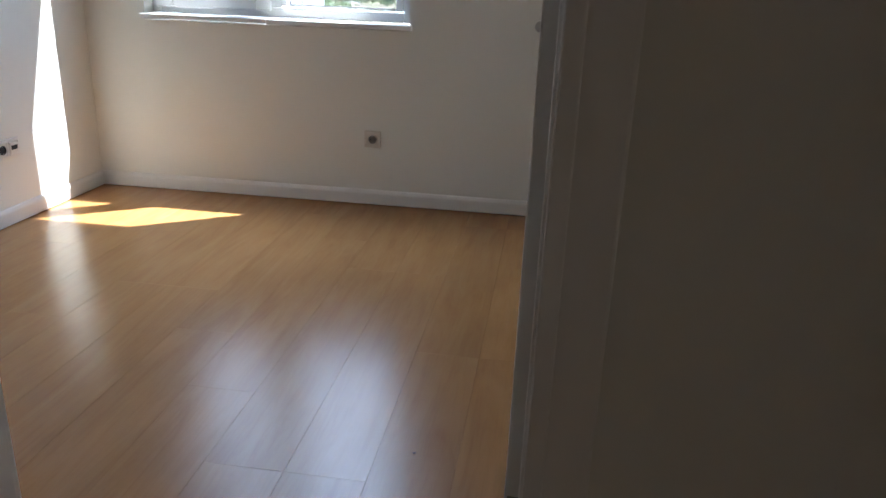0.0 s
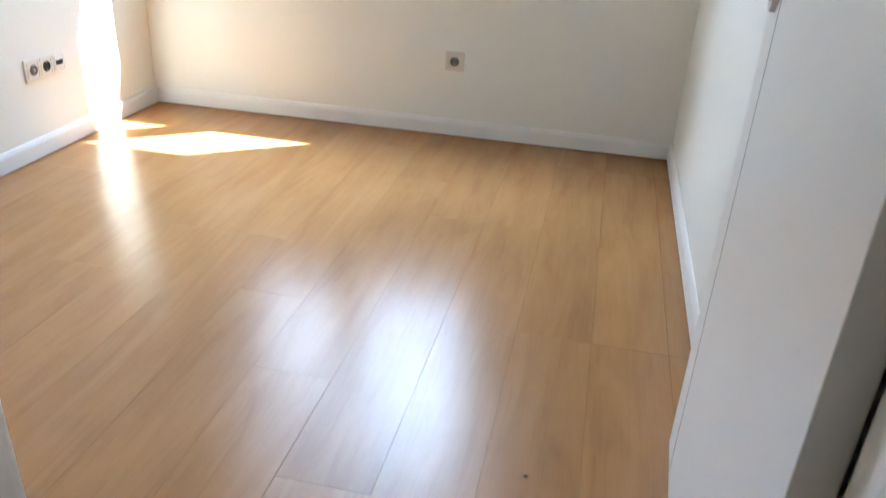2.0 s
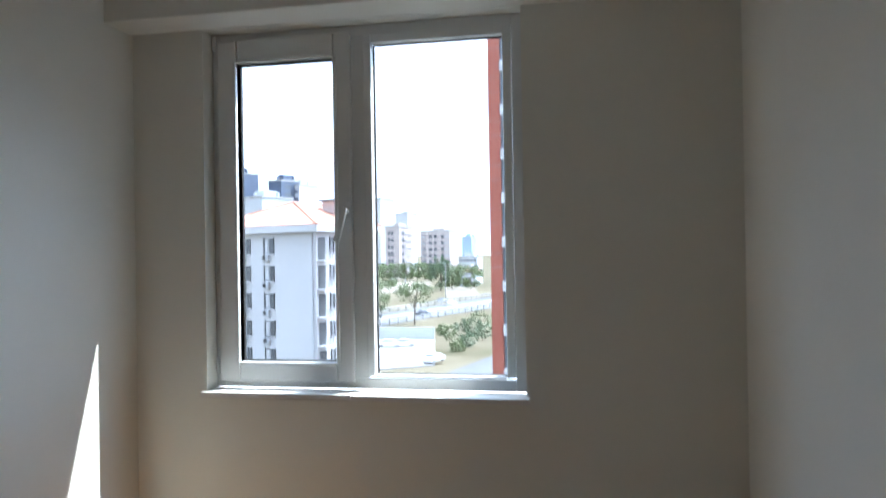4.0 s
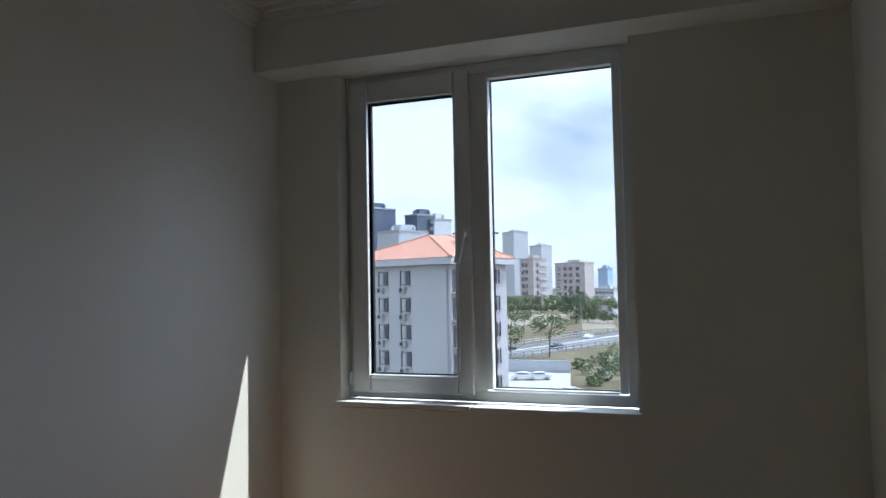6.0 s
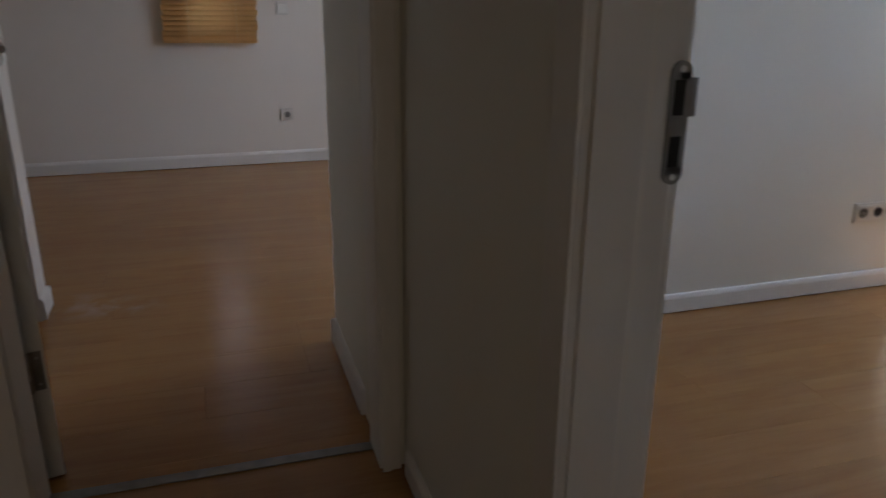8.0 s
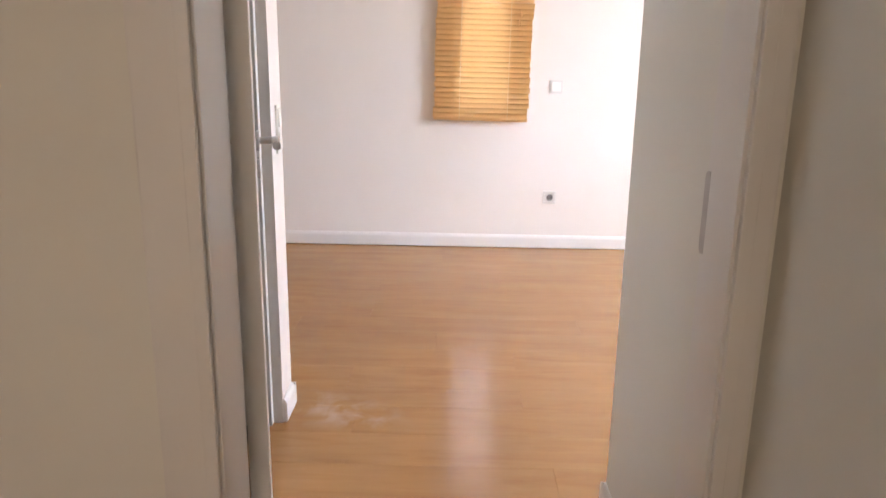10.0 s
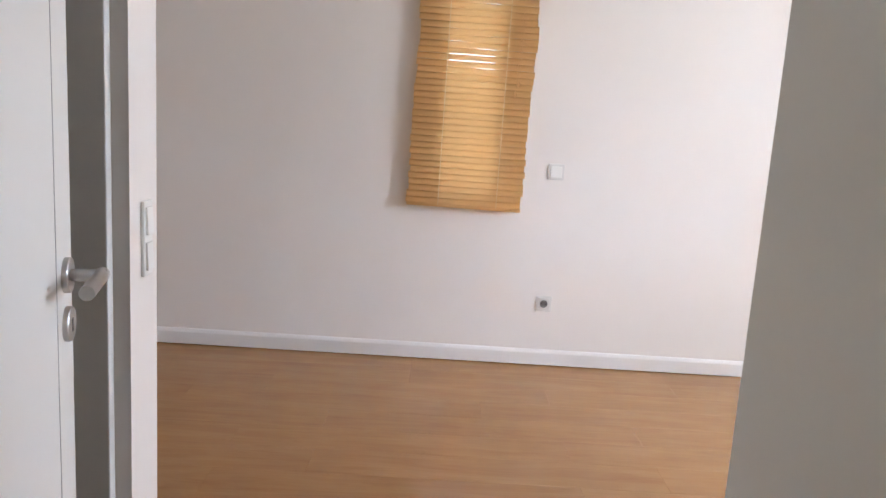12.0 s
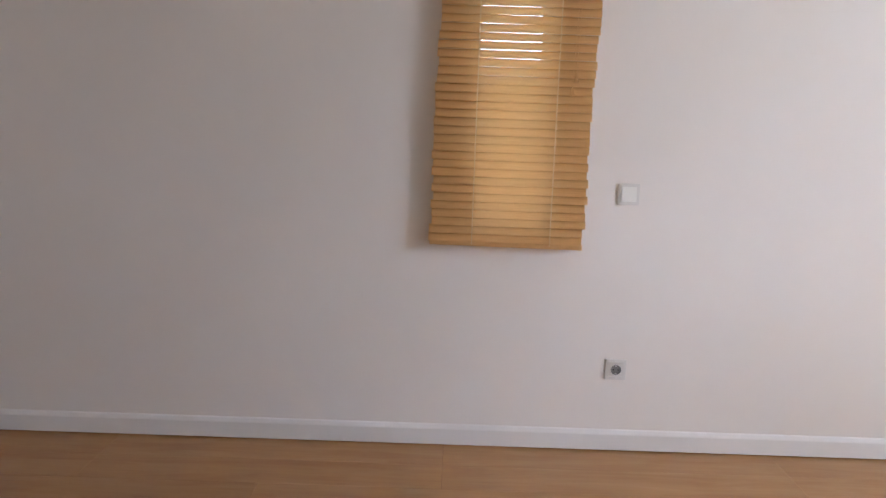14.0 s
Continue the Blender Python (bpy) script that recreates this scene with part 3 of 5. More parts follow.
def door_frame(name, frame_of, lo, hi, d0, d1, hinge_lo, label, cw=0.078, sz=1.010, cw_hi=None, plain_plate=False):
    """Lining, stops and casings of a doorway. frame_of(u, v) turns (across, through) into plan x, y; d0 is the hall face, d1 the room face."""
    e = thing(name, (*frame_of((lo + hi) / 2, d0), 0), label, "door frame", kind="structure")

    def pc(nm, u0, u1, v0, v1, z0, z1, bev=0.002, mat=TRIM, host=e):
        a, c = frame_of(u0, v0), frame_of(u1, v1)
        return part(nm, box(B(), min(a[0], c[0]), max(a[0], c[0]), min(a[1], c[1]), max(a[1], c[1]), z0, z1, bev), mat, host)

    s = 1 if d1 > d0 else -1
    stop = d1 - s * 0.042
    for side, u in ((-1, lo), (1, hi)):
        pc("jamb", u, u + side * 0.030, d0 - s * 0.004, stop, 0, DH + 0.03)
        pc("rebate", u + side * 0.012, u + side * 0.030, stop, d1 + s * 0.004, 0, DH + 0.03)
        pc("seal", u + side * 0.004, u + side * 0.012, stop, stop + s * 0.006, 0, DH, 0.001, PLASTIC)
        # hall casing with a raised bead, room casing
        pc("casing", u + side * 0.006, u + side * (cw_hi if cw_hi and side > 0 else cw), d0 - s * 0.018, d0 - s * 0.0005, 0, DH + 0.078, 0.004)
        pc("casing_bead", u + side * 0.004, u + side * 0.026, d0 - s * 0.022, d0 - s * 0.0165, 0, DH + 0.024, 0.0025)
        pc("casing", u + side * 0.014, u + side * 0.086, d1 + s * 0.0005, d1 + s * 0.016, 0, DH + 0.078, 0.004)
    pc("head", lo, hi, d0 - s * 0.004, stop, DH, DH + 0.03)
    pc("casing_head", lo - 0.006, hi + 0.006, d0 - s * 0.018, d0 - s * 0.0005, DH + 0.006, DH + 0.078, 0.004)
    pc("casing_head", lo - 0.014, hi + 0.014, d1 + s * 0.0005, d1 + s * 0.016, DH + 0.014, DH + 0.078, 0.004)
    # strike plate on the lock jamb
    u, side = (hi, 1) if hinge_lo else (lo, -1)
    face = u + side * 0.012
    dc = d1 + s * (-0.001 if plain_plate else 0.004)
    metal = PALE_PLATE if plain_plate else PLATE
    pl = pc("strike_plate", face - side * 0.0025, face + side * 0.001, dc - s * 0.014, dc + s * 0.012, sz - 0.058, sz + 0.058, 0.0, metal)
    b = B()
    for zc in (sz - 0.058, sz + 0.058):
        p0, p1 = frame_of(face - side * 0.0025, dc - s * 0.001), frame_of(face + side * 0.001, dc - s * 0.001)
        rod(b, (*p0, zc), (*p1, zc), 0.013, 0.013, 20)
    part("plate_end", b, metal, pl)
    if plain_plate:
        return e
    pc("latch_lip", face - side * 0.0028, face + side * 0.0008, dc + s * 0.0118, dc + s * 0.021, sz + 0.008, sz + 0.052, 0.001, PLATE, pl)
    b = B()
    for zc in (sz - 0.062, sz + 0.062):
        p0, p1 = frame_of(face - side * 0.0034, dc), frame_of(face - side * 0.0020, dc)
        rod(b, (*p0, zc), (*p1, zc), 0.0038, 0.0038, 12)
    part("screw", b, STEEL, pl)
    for z0, z1 in ((sz + 0.010, sz + 0.050), (sz - 0.050, sz - 0.014)):
        pc("latch_hole", face - side * 0.0032, face - side * 0.0020, dc - s * 0.009, dc + s * 0.005, z0, z1, 0.0, DARK, pl)
    return e


door_frame("door_frame_1", lambda u, v: (u, v), DL, DR, AYH, AY0, False, "white lacquered door lining and casing with strike plate")
door_frame("door_frame_2", lambda u, v: (v, u), -0.648, 0.130, NX1, NX0, True, "white lacquered bedroom door lining with strike plate", 0.095, 0.965, 0.052, True)
b = B()
box(b, NX0 + 0.045, NX0 + 0.080, NY0, NY1, 0.0006, 0.004, 0.0015)
structure("threshold", b, PLATE, "thin metal threshold strip in the bedroom doorway", "threshold")
b = B()
box(b, DL, DR, AYH + 0.02, AYH + 0.055, 0.0012, 0.006, 0.002)
structure("threshold_small_room", b, PLATE, "thin metal threshold strip in the doorway", "threshold")
# upright trim on the passage corner beyond the door
structure("trim_passage", box(B(), -0.5648, -0.540, -1.05, -0.878, 0, DH + 0.05, 0.003), TRIM, "narrow white upright lining set back from the wall corner", "trim")


# ---- sockets and switches ----
def wall_basis(at, normal):
    """Local x along the wall, y out of it, z up."""
    n = Vector((*normal, 0))
    x = n.cross(Vector((0, 0, 1)))
    return Matrix((( x.x, n.x, 0, at[0]), (x.y, n.y, 0, at[1]), (x.z, n.z, 1, at[2]), (0, 0, 0, 1)))


def socket_unit(host, m, cx, style):
    if style == "data":
        part("insert", box(B(), cx - 0.024, cx + 0.024, 0.006, 0.0115, -0.024, 0.024, 0.002, m), PLASTIC, host)
        part("port", box(B(), cx - 0.019, cx + 0.019, 0.0112, 0.0125, -0.008, 0.010, 0.001, m), BLACK_PLASTIC, host)
        return
    # an ivory cup is coloured grey to give the shadow inside it
    mat = {"ivory": GREY_AND_CUP_SHADE, "black": BLACK_PLASTIC, "grey": GREY_AND_CUP_SHADE}[style]
    b = B()
    seg = 28
    rings = [(0.0200, 0.0105), (0.0185, 0.0118), (0.0165, 0.0086), (0.0, 0.0086)]
    loops = []
    for r, y in rings[:3]:
        loops.append([b.verts.new(m @ Vector((cx + r * math.cos(i * math.tau / seg), y, r * math.sin(i * math.tau / seg)))) for i in range(seg)])
    for a, c in zip(loops, loops[1:]):
        for i in range(seg):
            b.faces.new((a[i], a[(i + 1) % seg], c[(i + 1) % seg], c[i]))
    b.faces.new(loops[-1])
    cup = part("insert", b, mat, host, soft=True)
    if style != "grey":
        b = B()
        for sx in (-0.0095, 0.0095):
            rod(b, m @ Vector((cx + sx, 0.0087, 0)), m @ Vector((cx + sx, 0.0094, 0)), 0.0026, 0.0026, 12)
        part("pin_hole", b, DARK, cup)
    else:
        part("aerial_port", rod(B(), m @ Vector((cx, 0.0086, 0)), m @ Vector((cx, 0.014, 0)), 0.006, 0.006, 14), STEEL, cup)
    for sz in (-0.0150, 0.0150):
        part("earth_clip", box(B(), cx - 0.003, cx + 0.003, 0.0088, 0.0122, sz - 0.0015, sz + 0.0015, 0, m), STEEL, cup)


def socket(at, normal, label, styles=("ivory",), group="", plate=PLASTIC):
    m = wall_basis(at, normal)
    e = thing("wall_socket", at, label, "socket", group)
    n = len(styles)
    wd = 0.081 + 0.071 * (n - 1)
    part("plate", box(B(), -wd / 2, wd / 2, 0.0, 0.008, -0.0405, 0.0405, 0.003, m), plate, e)
    b = B()
    for i in range(n):
        cx = (i - (n - 1) / 2) * 0.071
        for x0, x1, z0, z1 in ((-0.031, 0.031, 0.027, 0.031), (-0.031, 0.031, -0.031, -0.027), (-0.031, -0.027, -0.027, 0.027), (0.027, 0.031, -0.027, 0.027)):
            box(b, cx + x0, cx + x1, 0.0075, 0.0105, z0, z1, 0.001, m)
    part("rim", b, plate, e)
    for i, st in enumerate(styles):
        socket_unit(e, m, (i - (n - 1) / 2) * 0.071, st)
    return e


def switch(at, normal, label, count=1, group="", w=0.081, plate=IVORY_GREY):
    m = wall_basis(at, normal)
    e = thing("light_switch", at, label, "switch", group)
    h = 0.081 + 0.071 * (count - 1)
    part("plate", box(B(), -w / 2, w / 2, 0.0, 0.008, -h / 2, h / 2, 0.004, m), plate, e)
    for i in range(count):
        cz = (i - (count - 1) / 2) * 0.071
        tilt = Matrix.Translation((0, 0, cz)) @ pose(0, 0, 0, 3, 0, 0)
        part("rocker", box(B(), -w * 0.35, w * 0.35, 0.006, 0.0125, -0.028, 0.028, 0.002, m @ tilt), PLASTIC, e)
    return e


socket((1.436, YW, 0.328), (0, -1), "ivory earthed wall socket under the window", plate=IVORY)
socket((0.0, 2.288, 0.325), (1, 0), "ivory triple wall socket with aerial, power and data", ("data", "black", "grey"))
socket((BX0, 0.306, 0.331), (1, 0), "ivory earthed wall socket on the bedroom wall", plate=IVORY_GREY)
switch((BX0, 0.313, 1.013), (1, 0), "square ivory light switch beside the blind")
switch((-0.638, PY, 0.975), (0, 1), "narrow ivory double light switch on the passage wall", 2, w=0.044, plate=PLASTIC)


# ---- crumbs of plaster on the floor ----
CRUMB = plain("dirty_plaster_crumb", (0.15, 0.09, 0.05), (0.22, 0.14, 0.085), 0.9, scale=80)
crumb_rng = random.Random(9)
for x, y, r in ((1.449, 0.653, 0.005), (1.481, 0.664, 0.004), (2.017, 0.962, 0.0045), (1.849, 0.657, 0.003), (2.009, 0.677, 0.003)):
    b = B()
    bmesh.ops.create_icosphere(b, subdivisions=1, radius=r)
    for v in b.verts:
        v.co = Vector((v.co.x * crumb_rng.uniform(0.7, 1.5), v.co.y * crumb_rng.uniform(0.7, 1.3), v.co.z * crumb_rng.uniform(0.5, 0.7)))
    low = min(v.co.z for v in b.verts)
    bmesh.ops.translate(b, verts=b.verts, vec=(x, y, 0.0003 - low))
    tagged(part("plaster_crumb", b, CRUMB), "small dirty plaster crumb lying on the laminate floor", "crumb", "crumbs on the floor")


# ---- wooden venetian blind ----
CORD = plain("cream_cord", (0.80, 0.68, 0.48), (0.86, 0.74, 0.54), 0.8)
blind = thing("venetian_blind", (BX0 + 0.05, -0.115, 2.3), "pale wooden venetian blind hanging crooked, slats nearly closed", "blind")
rng = random.Random(4)
bl_y0, bl_y1, bl_zb, pitch = -0.432, 0.145, 0.806, 0.0305
n_slat = 47
slat_me = bpy.data.meshes.new("slat")
b = B()
seg = 4
prev = None
for i in range(seg + 1):
    u = i / seg - 0.5
    c = 0.0050 * (1 - 4 * u * u)
    ln = [b.verts.new((c + dz, y, 0.0350 * u)) for dz in (0.0, 0.0028) for y in (-0.2855, 0.2855)]
    if prev:
        b.faces.new((prev[0], prev[1], ln[1], ln[0]))
        b.faces.new((prev[2], ln[2], ln[3], prev[3]))
        b.faces.new((prev[0], ln[0], ln[2], prev[2]))
        b.faces.new((prev[1], prev[3], ln[3], ln[1]))
    else:
        b.faces.new((ln[0], ln[2], ln[3], ln[1]))
    prev = ln
b.faces.new((prev[0], prev[1], prev[3], prev[2]))
bmesh.ops.recalc_face_normals(b, faces=b.faces)
b.to_mesh(slat_me)
b.free()
slat_me.materials.append(SLAT)
xs = BX0 + 0.045
for i in range(n_slat):
    z = bl_zb + 0.030 + i * pitch
    tilt = -36.0 + 8.5 * i / 30 + rng.uniform(-1.2, 1.2)
    if i in (22, 23, 24):
        tilt = -33.5
    skew = 0.003 * math.sin(i * 0.32) + 0.0006 * i + rng.uniform(-0.006, 0.006)
    o = new("slat", slat_me)
    o.parent = blind
    o.matrix_parent_inverse = blind.matrix_basis.inverted()
    o.matrix_basis = Matrix.Translation((xs, (bl_y0 + bl_y1) / 2 + skew, z)) @ pose(0, 0, 0, rng.uniform(-0.25, 0.25) - 0.5, tilt, 0)
part("bottom_rail", box(B(), -0.010, 0.010, -0.286, 0.286, -0.011, 0.011, 0.004, Matrix.Translation((xs, (bl_y0 + bl_y1) / 2, bl_zb + 0.010)) @ pose(0, 0, 0, -0.8, 0, 0)), SLAT, blind)
part("headrail", box(B(), BX0 + 0.012, BX0 + 0.068, bl_y0, bl_y1 + 0.02, bl_zb + 0.03 + n_slat * pitch - 0.01, bl_zb + 0.03 + n_slat * pitch + 0.04, 0.004), SLAT, blind)
for y in (-0.268, 0.022):
    for dx in (-0.019, 0.019):
        part("ladder_cord", rod(B(), (xs + dx, y - 0.004, bl_zb + 0.01), (xs + dx, y + 0.006, bl_zb + 0.03 + n_slat * pitch), 0.0016, 0.0016, 6), CORD, blind)
for y, z in ((0.084, 1.413), (0.072, 1.365)):
    b = B()
    rod(b, (xs + 0.030, y, z), (xs + 0.030, y, z + 0.028), 0.008, 0.004, 12)
    knob = part("cord_knob", b, SLAT, blind, "small turned wooden cord knob", soft=True)
    part("pull_cord", rod(B(), (xs + 0.030, y, z + 0.027), (xs + 0.026, y + 0.03, 2.2), 0.0010, 0.0010, 6), SLAT, knob)

# ---- outside: ground, roads ----
GZ = -16.0
ORG = Vector((1.95, 0.0))


def far(az, d):
    a = radians(az)
    return ORG.x + d * math.sin(a), ORG.y + d * math.cos(a)


def make_ground():
    m, n, l, b = material("dry_grass_ground")
    v = obj_coords(n, l)
    big = noise_tex(n, l, 0.035, 5.0, v)
    small = noise_tex(n, l, 1.1, 6.0, v)
    r = ramp(n, l, big.outputs["Fac"], (0.33, (0.07, 0.075, 0.035)), (0.44, (0.13, 0.108, 0.067)), (0.62, (0.18, 0.15, 0.10)))
    d = ramp(n, l, small.outputs["Fac"], (0.3, (0.72, 0.74, 0.70)), (0.6, (1, 1, 1)))
    mx = n.new("ShaderNodeMixRGB")
    mx.blend_type, mx.inputs["Fac"].default_value = "MULTIPLY", 1.0
    l.new(r.outputs["Color"], mx.inputs["Color1"])
    l.new(d.outputs["Color"], mx.inputs["Color2"])
    l.new(mx.outputs["Color"], b.inputs["Base Color"])
    b.inputs["Roughness"].default_value = 0.95
    b.inputs["Specular IOR Level"].default_value = 0.08
    bump(n, l, small.outputs["Fac"], b, 0.6, 0.2)
    return m


GROUND = make_ground()
ASPHALT = plain("pale_asphalt", (0.11, 0.11, 0.11), (0.16, 0.158, 0.155), 0.85, scale=0.4, bump_scale=8)
CONCRETE = plain("concrete", (0.33, 0.325, 0.31), (0.42, 0.41, 0.395), 0.85, scale=0.5, bump_scale=6)
SAND = plain("sandy_pitch", (0.21, 0.18, 0.14), (0.27, 0.235, 0.185), 0.95, scale=0.08, bump_scale=3)
for matt in (ASPHALT, CONCRETE, SAND):
    matt.node_tree.nodes["Principled BSDF"].inputs["Specular IOR Level"].default_value = 0.12
WHITEWALL = plain("white_facade", (0.49, 0.495, 0.51), (0.55, 0.555, 0.57), 0.85, scale=0.25, bump_scale=5, bump_strength=0.2)
GREYWALL = plain("grey_panel", (0.40, 0.42, 0.44), (0.48, 0.50, 0.52), 0.7, scale=0.2, bump_scale=3)
BLUEWALL = plain("slate_blue_cladding", (0.075, 0.095, 0.145), (0.10, 0.125, 0.18), 0.5, scale=0.2, bump_scale=3)
PALEBLUE = plain("pale_blue_cladding", (0.30, 0.42, 0.58), (0.36, 0.48, 0.64), 0.5, scale=0.2, bump_scale=3)
# greyed and paled: distance haze is mixed into this facade colour
BROWNWALL = plain("pinkish_brown_facade", (0.43, 0.365, 0.345), (0.51, 0.44, 0.415), 0.85, scale=0.2, bump_scale=3)
REDPANEL = plain("terracotta_cladding", (0.30, 0.085, 0.055), (0.36, 0.11, 0.075), 0.7, scale=0.6, bump_scale=12)
# dark glass lightened in its colour to give the outdoor haze
HAZED_GLASS = plain("haze_paled_dark_glass", (0.07, 0.08, 0.09), (0.13, 0.14, 0.155), 0.15, scale=0.7, bump_strength=0.0)
SILVER = plain("grey_metal", (0.35, 0.35, 0.35), (0.45, 0.45, 0.45), 0.5, metal=0.6)


def make_tiles():
    m, n, l, b = material("clay_roof_tile")
    v = obj_coords(n, l)
    w_ = n.new("ShaderNodeTexWave")
    w_.wave_type, w_.bands_direction = "BANDS", "Z"
    w_.inputs["Scale"].default_value, w_.inputs["Distortion"].default_value = 2.2, 0.6
    l.new(v, w_.inputs["Vector"])
    t = noise_tex(n, l, 1.2, 5.0, v)
    # tile colour paled for the haze outdoors
    r = ramp(n, l, t.outputs["Fac"], (0.3, (0.40, 0.185, 0.12)), (0.7, (0.52, 0.26, 0.18)))
    l.new(r.outputs["Color"], b.inputs["Base Color"])
    b.inputs["Roughness"].default_value = 0.8
    bump(n, l, w_.outputs["Fac"], b, 0.6, 0.05)
    return m


TILES = make_tiles()


def make_leaf(name, lo, hi):
    m, n, l, b = material(name)
    geo = n.new("ShaderNodeNewGeometry")
    r = ramp(n, l, geo.outputs["Random Per Island"], (0.0, lo), (1.0, hi))
    l.new(r.outputs["Color"], b.inputs["Base Color"])
    b.inputs["Roughness"].default_value = 0.6
    return m


# leaf greens lightened, with the haze of distance in the colour
LEAF = make_leaf("olive_leaf", (0.095, 0.13, 0.05), (0.18, 0.22, 0.095))
LEAF_DARK = make_leaf("dark_pine_leaf", (0.065, 0.105, 0.05), (0.12, 0.17, 0.085))
BARK = plain("bark", (0.10, 0.075, 0.055), (0.16, 0.125, 0.095), 0.9, scale=4)

b = B()
vs = [b.verts.new(p) for p in ((-3000, 4.5, GZ), (3000, 4.5, GZ), (3000, 4200, GZ), (-3000, 4200, GZ), (3000, -3000, GZ), (-3000, -3000, GZ))]
b.faces.new((vs[0], vs[1], vs[2], vs[3]))
b.faces.new((vs[5], vs[4], vs[1], vs[0]))
structure("ground", b, GROUND, "dry tan grassland with greener patches", "ground")


def slab(name, pts, z0, z1, mat, label, cat):
    bm = B()
    lo = [bm.verts.new((*p, z0)) for p in pts]
    hi = [bm.verts.new((*p, z1)) for p in pts]
    bm.faces.new(hi)
    for i in range(len(pts)):
        j = (i + 1) % len(pts)
        bm.faces.new((lo[i], lo[j], hi[j], hi[i]))
    return structure(name, bm, mat, label, cat)


def along(p, q, k):
    return p[0] + (q[0] - p[0]) * k, p[1] + (q[1] - p[1]) * k


RN0, RN1 = far(-15.9, 184), far(-8.1, 233)
RF0, RF1 = far(-15.9, 222), far(-8.1, 292)
near0, near1 = along(RN0, RN1, -4), along(RN0, RN1, 5)
far0, far1 = along(RF0, RF1, -2.6), along(RF0, RF1, 3.4)
m0, m1 = along(near0, far0, 0.52), along(near1, far1, 0.52)
k0, k1 = along(near0, far0, 0.62), along(near1, far1, 0.62)
slab("road", (near0, near1, m1, m0), GZ - 0.2, GZ + 0.04, ASPHALT, "sun-bleached asphalt main road", "road")
slab("road_far_lane", (k0, k1, far1, far0), GZ - 0.2, GZ + 0.04, ASPHALT, "sun-bleached asphalt lane beyond the median", "road")
slab("pavement_median", (m0, m1, k1, k0), GZ - 0.2, GZ + 0.20, CONCRETE, "raised concrete median kerb", "kerb")
slab("road_lower", (far(-11.6, 108), far(-7.6, 128), far(-4, 120), far(-4, 60), far(-16, 60)), GZ - 0.2, GZ + 0.05, ASPHALT, "grey asphalt yard below the window", "road")
slab("pavement_car_park", (far(-20, 155), far(-12.0, 151), far(-12.0, 117), far(-20, 112)), GZ - 0.2, GZ + 0.30, CONCRETE, "pale concrete car park", "car park")
slab("pitch", (far(-18, 330), far(-12.4, 345), far(-12.2, 460), far(-18, 480)), GZ - 0.2, GZ + 0.06, SAND, "sandy football pitch", "pitch")
slab("pitch_margin", (far(-11.0, 300), far(-8.6, 310), far(-9.0, 395), far(-11.2, 380)), GZ - 0.2, GZ + 0.05, SAND, "bare sandy verge", "verge")

b = B()
p, q = Vector(far(-19, 156)), Vector(far(-12.0, 151.5))
d = (q - p).normalized()
nrm = Vector((-d.y, d.x)) * 0.2
lo = [b.verts.new((*v, GZ)) for v in (p - nrm, q - nrm, q + nrm, p + nrm)]
hi = [b.verts.new((*v, GZ + 2.6)) for v in (p - nrm, q - nrm, q + nrm, p + nrm)]
b.faces.new(hi)
for i in range(4):
    b.faces.new((lo[i], lo[(i + 1) % 4], hi[(i + 1) % 4], hi[i]))
structure("wall_car_park", b, GREYWALL, "low grey retaining wall behind the parked cars", "wall")


def guard_rail(name, p, q, step, label):
    p, q = Vector(p), Vector(q)
    n = int((q - p).length / step)
    e = thing(name, (*p, GZ), label, "railing")
    d = (q - p).normalized()
    for i in range(n + 1):
        c = p + d * (i * step)
        part("post", box(B(), c.x - 0.12, c.x + 0.12, c.y - 0.12, c.y + 0.12, GZ, GZ + 1.5), SILVER, e)
    for z in (0.7, 1.35):
        part("rail", rod(B(), (*p, GZ + z), (*(p + d * n * step), GZ + z), 0.11, 0.11, 6), SILVER, e)
    return e


guard_rail("guard_rail", along(RN0, RN1, -0.3), along(RN0, RN1, 1.1), 4.0, "grey metal guard rail along the road")
guard_rail("guard_rail", along(far0, far1, 0.40), along(far0, far1, 0.66), 5.0, "grey metal railing on the far side of the road")


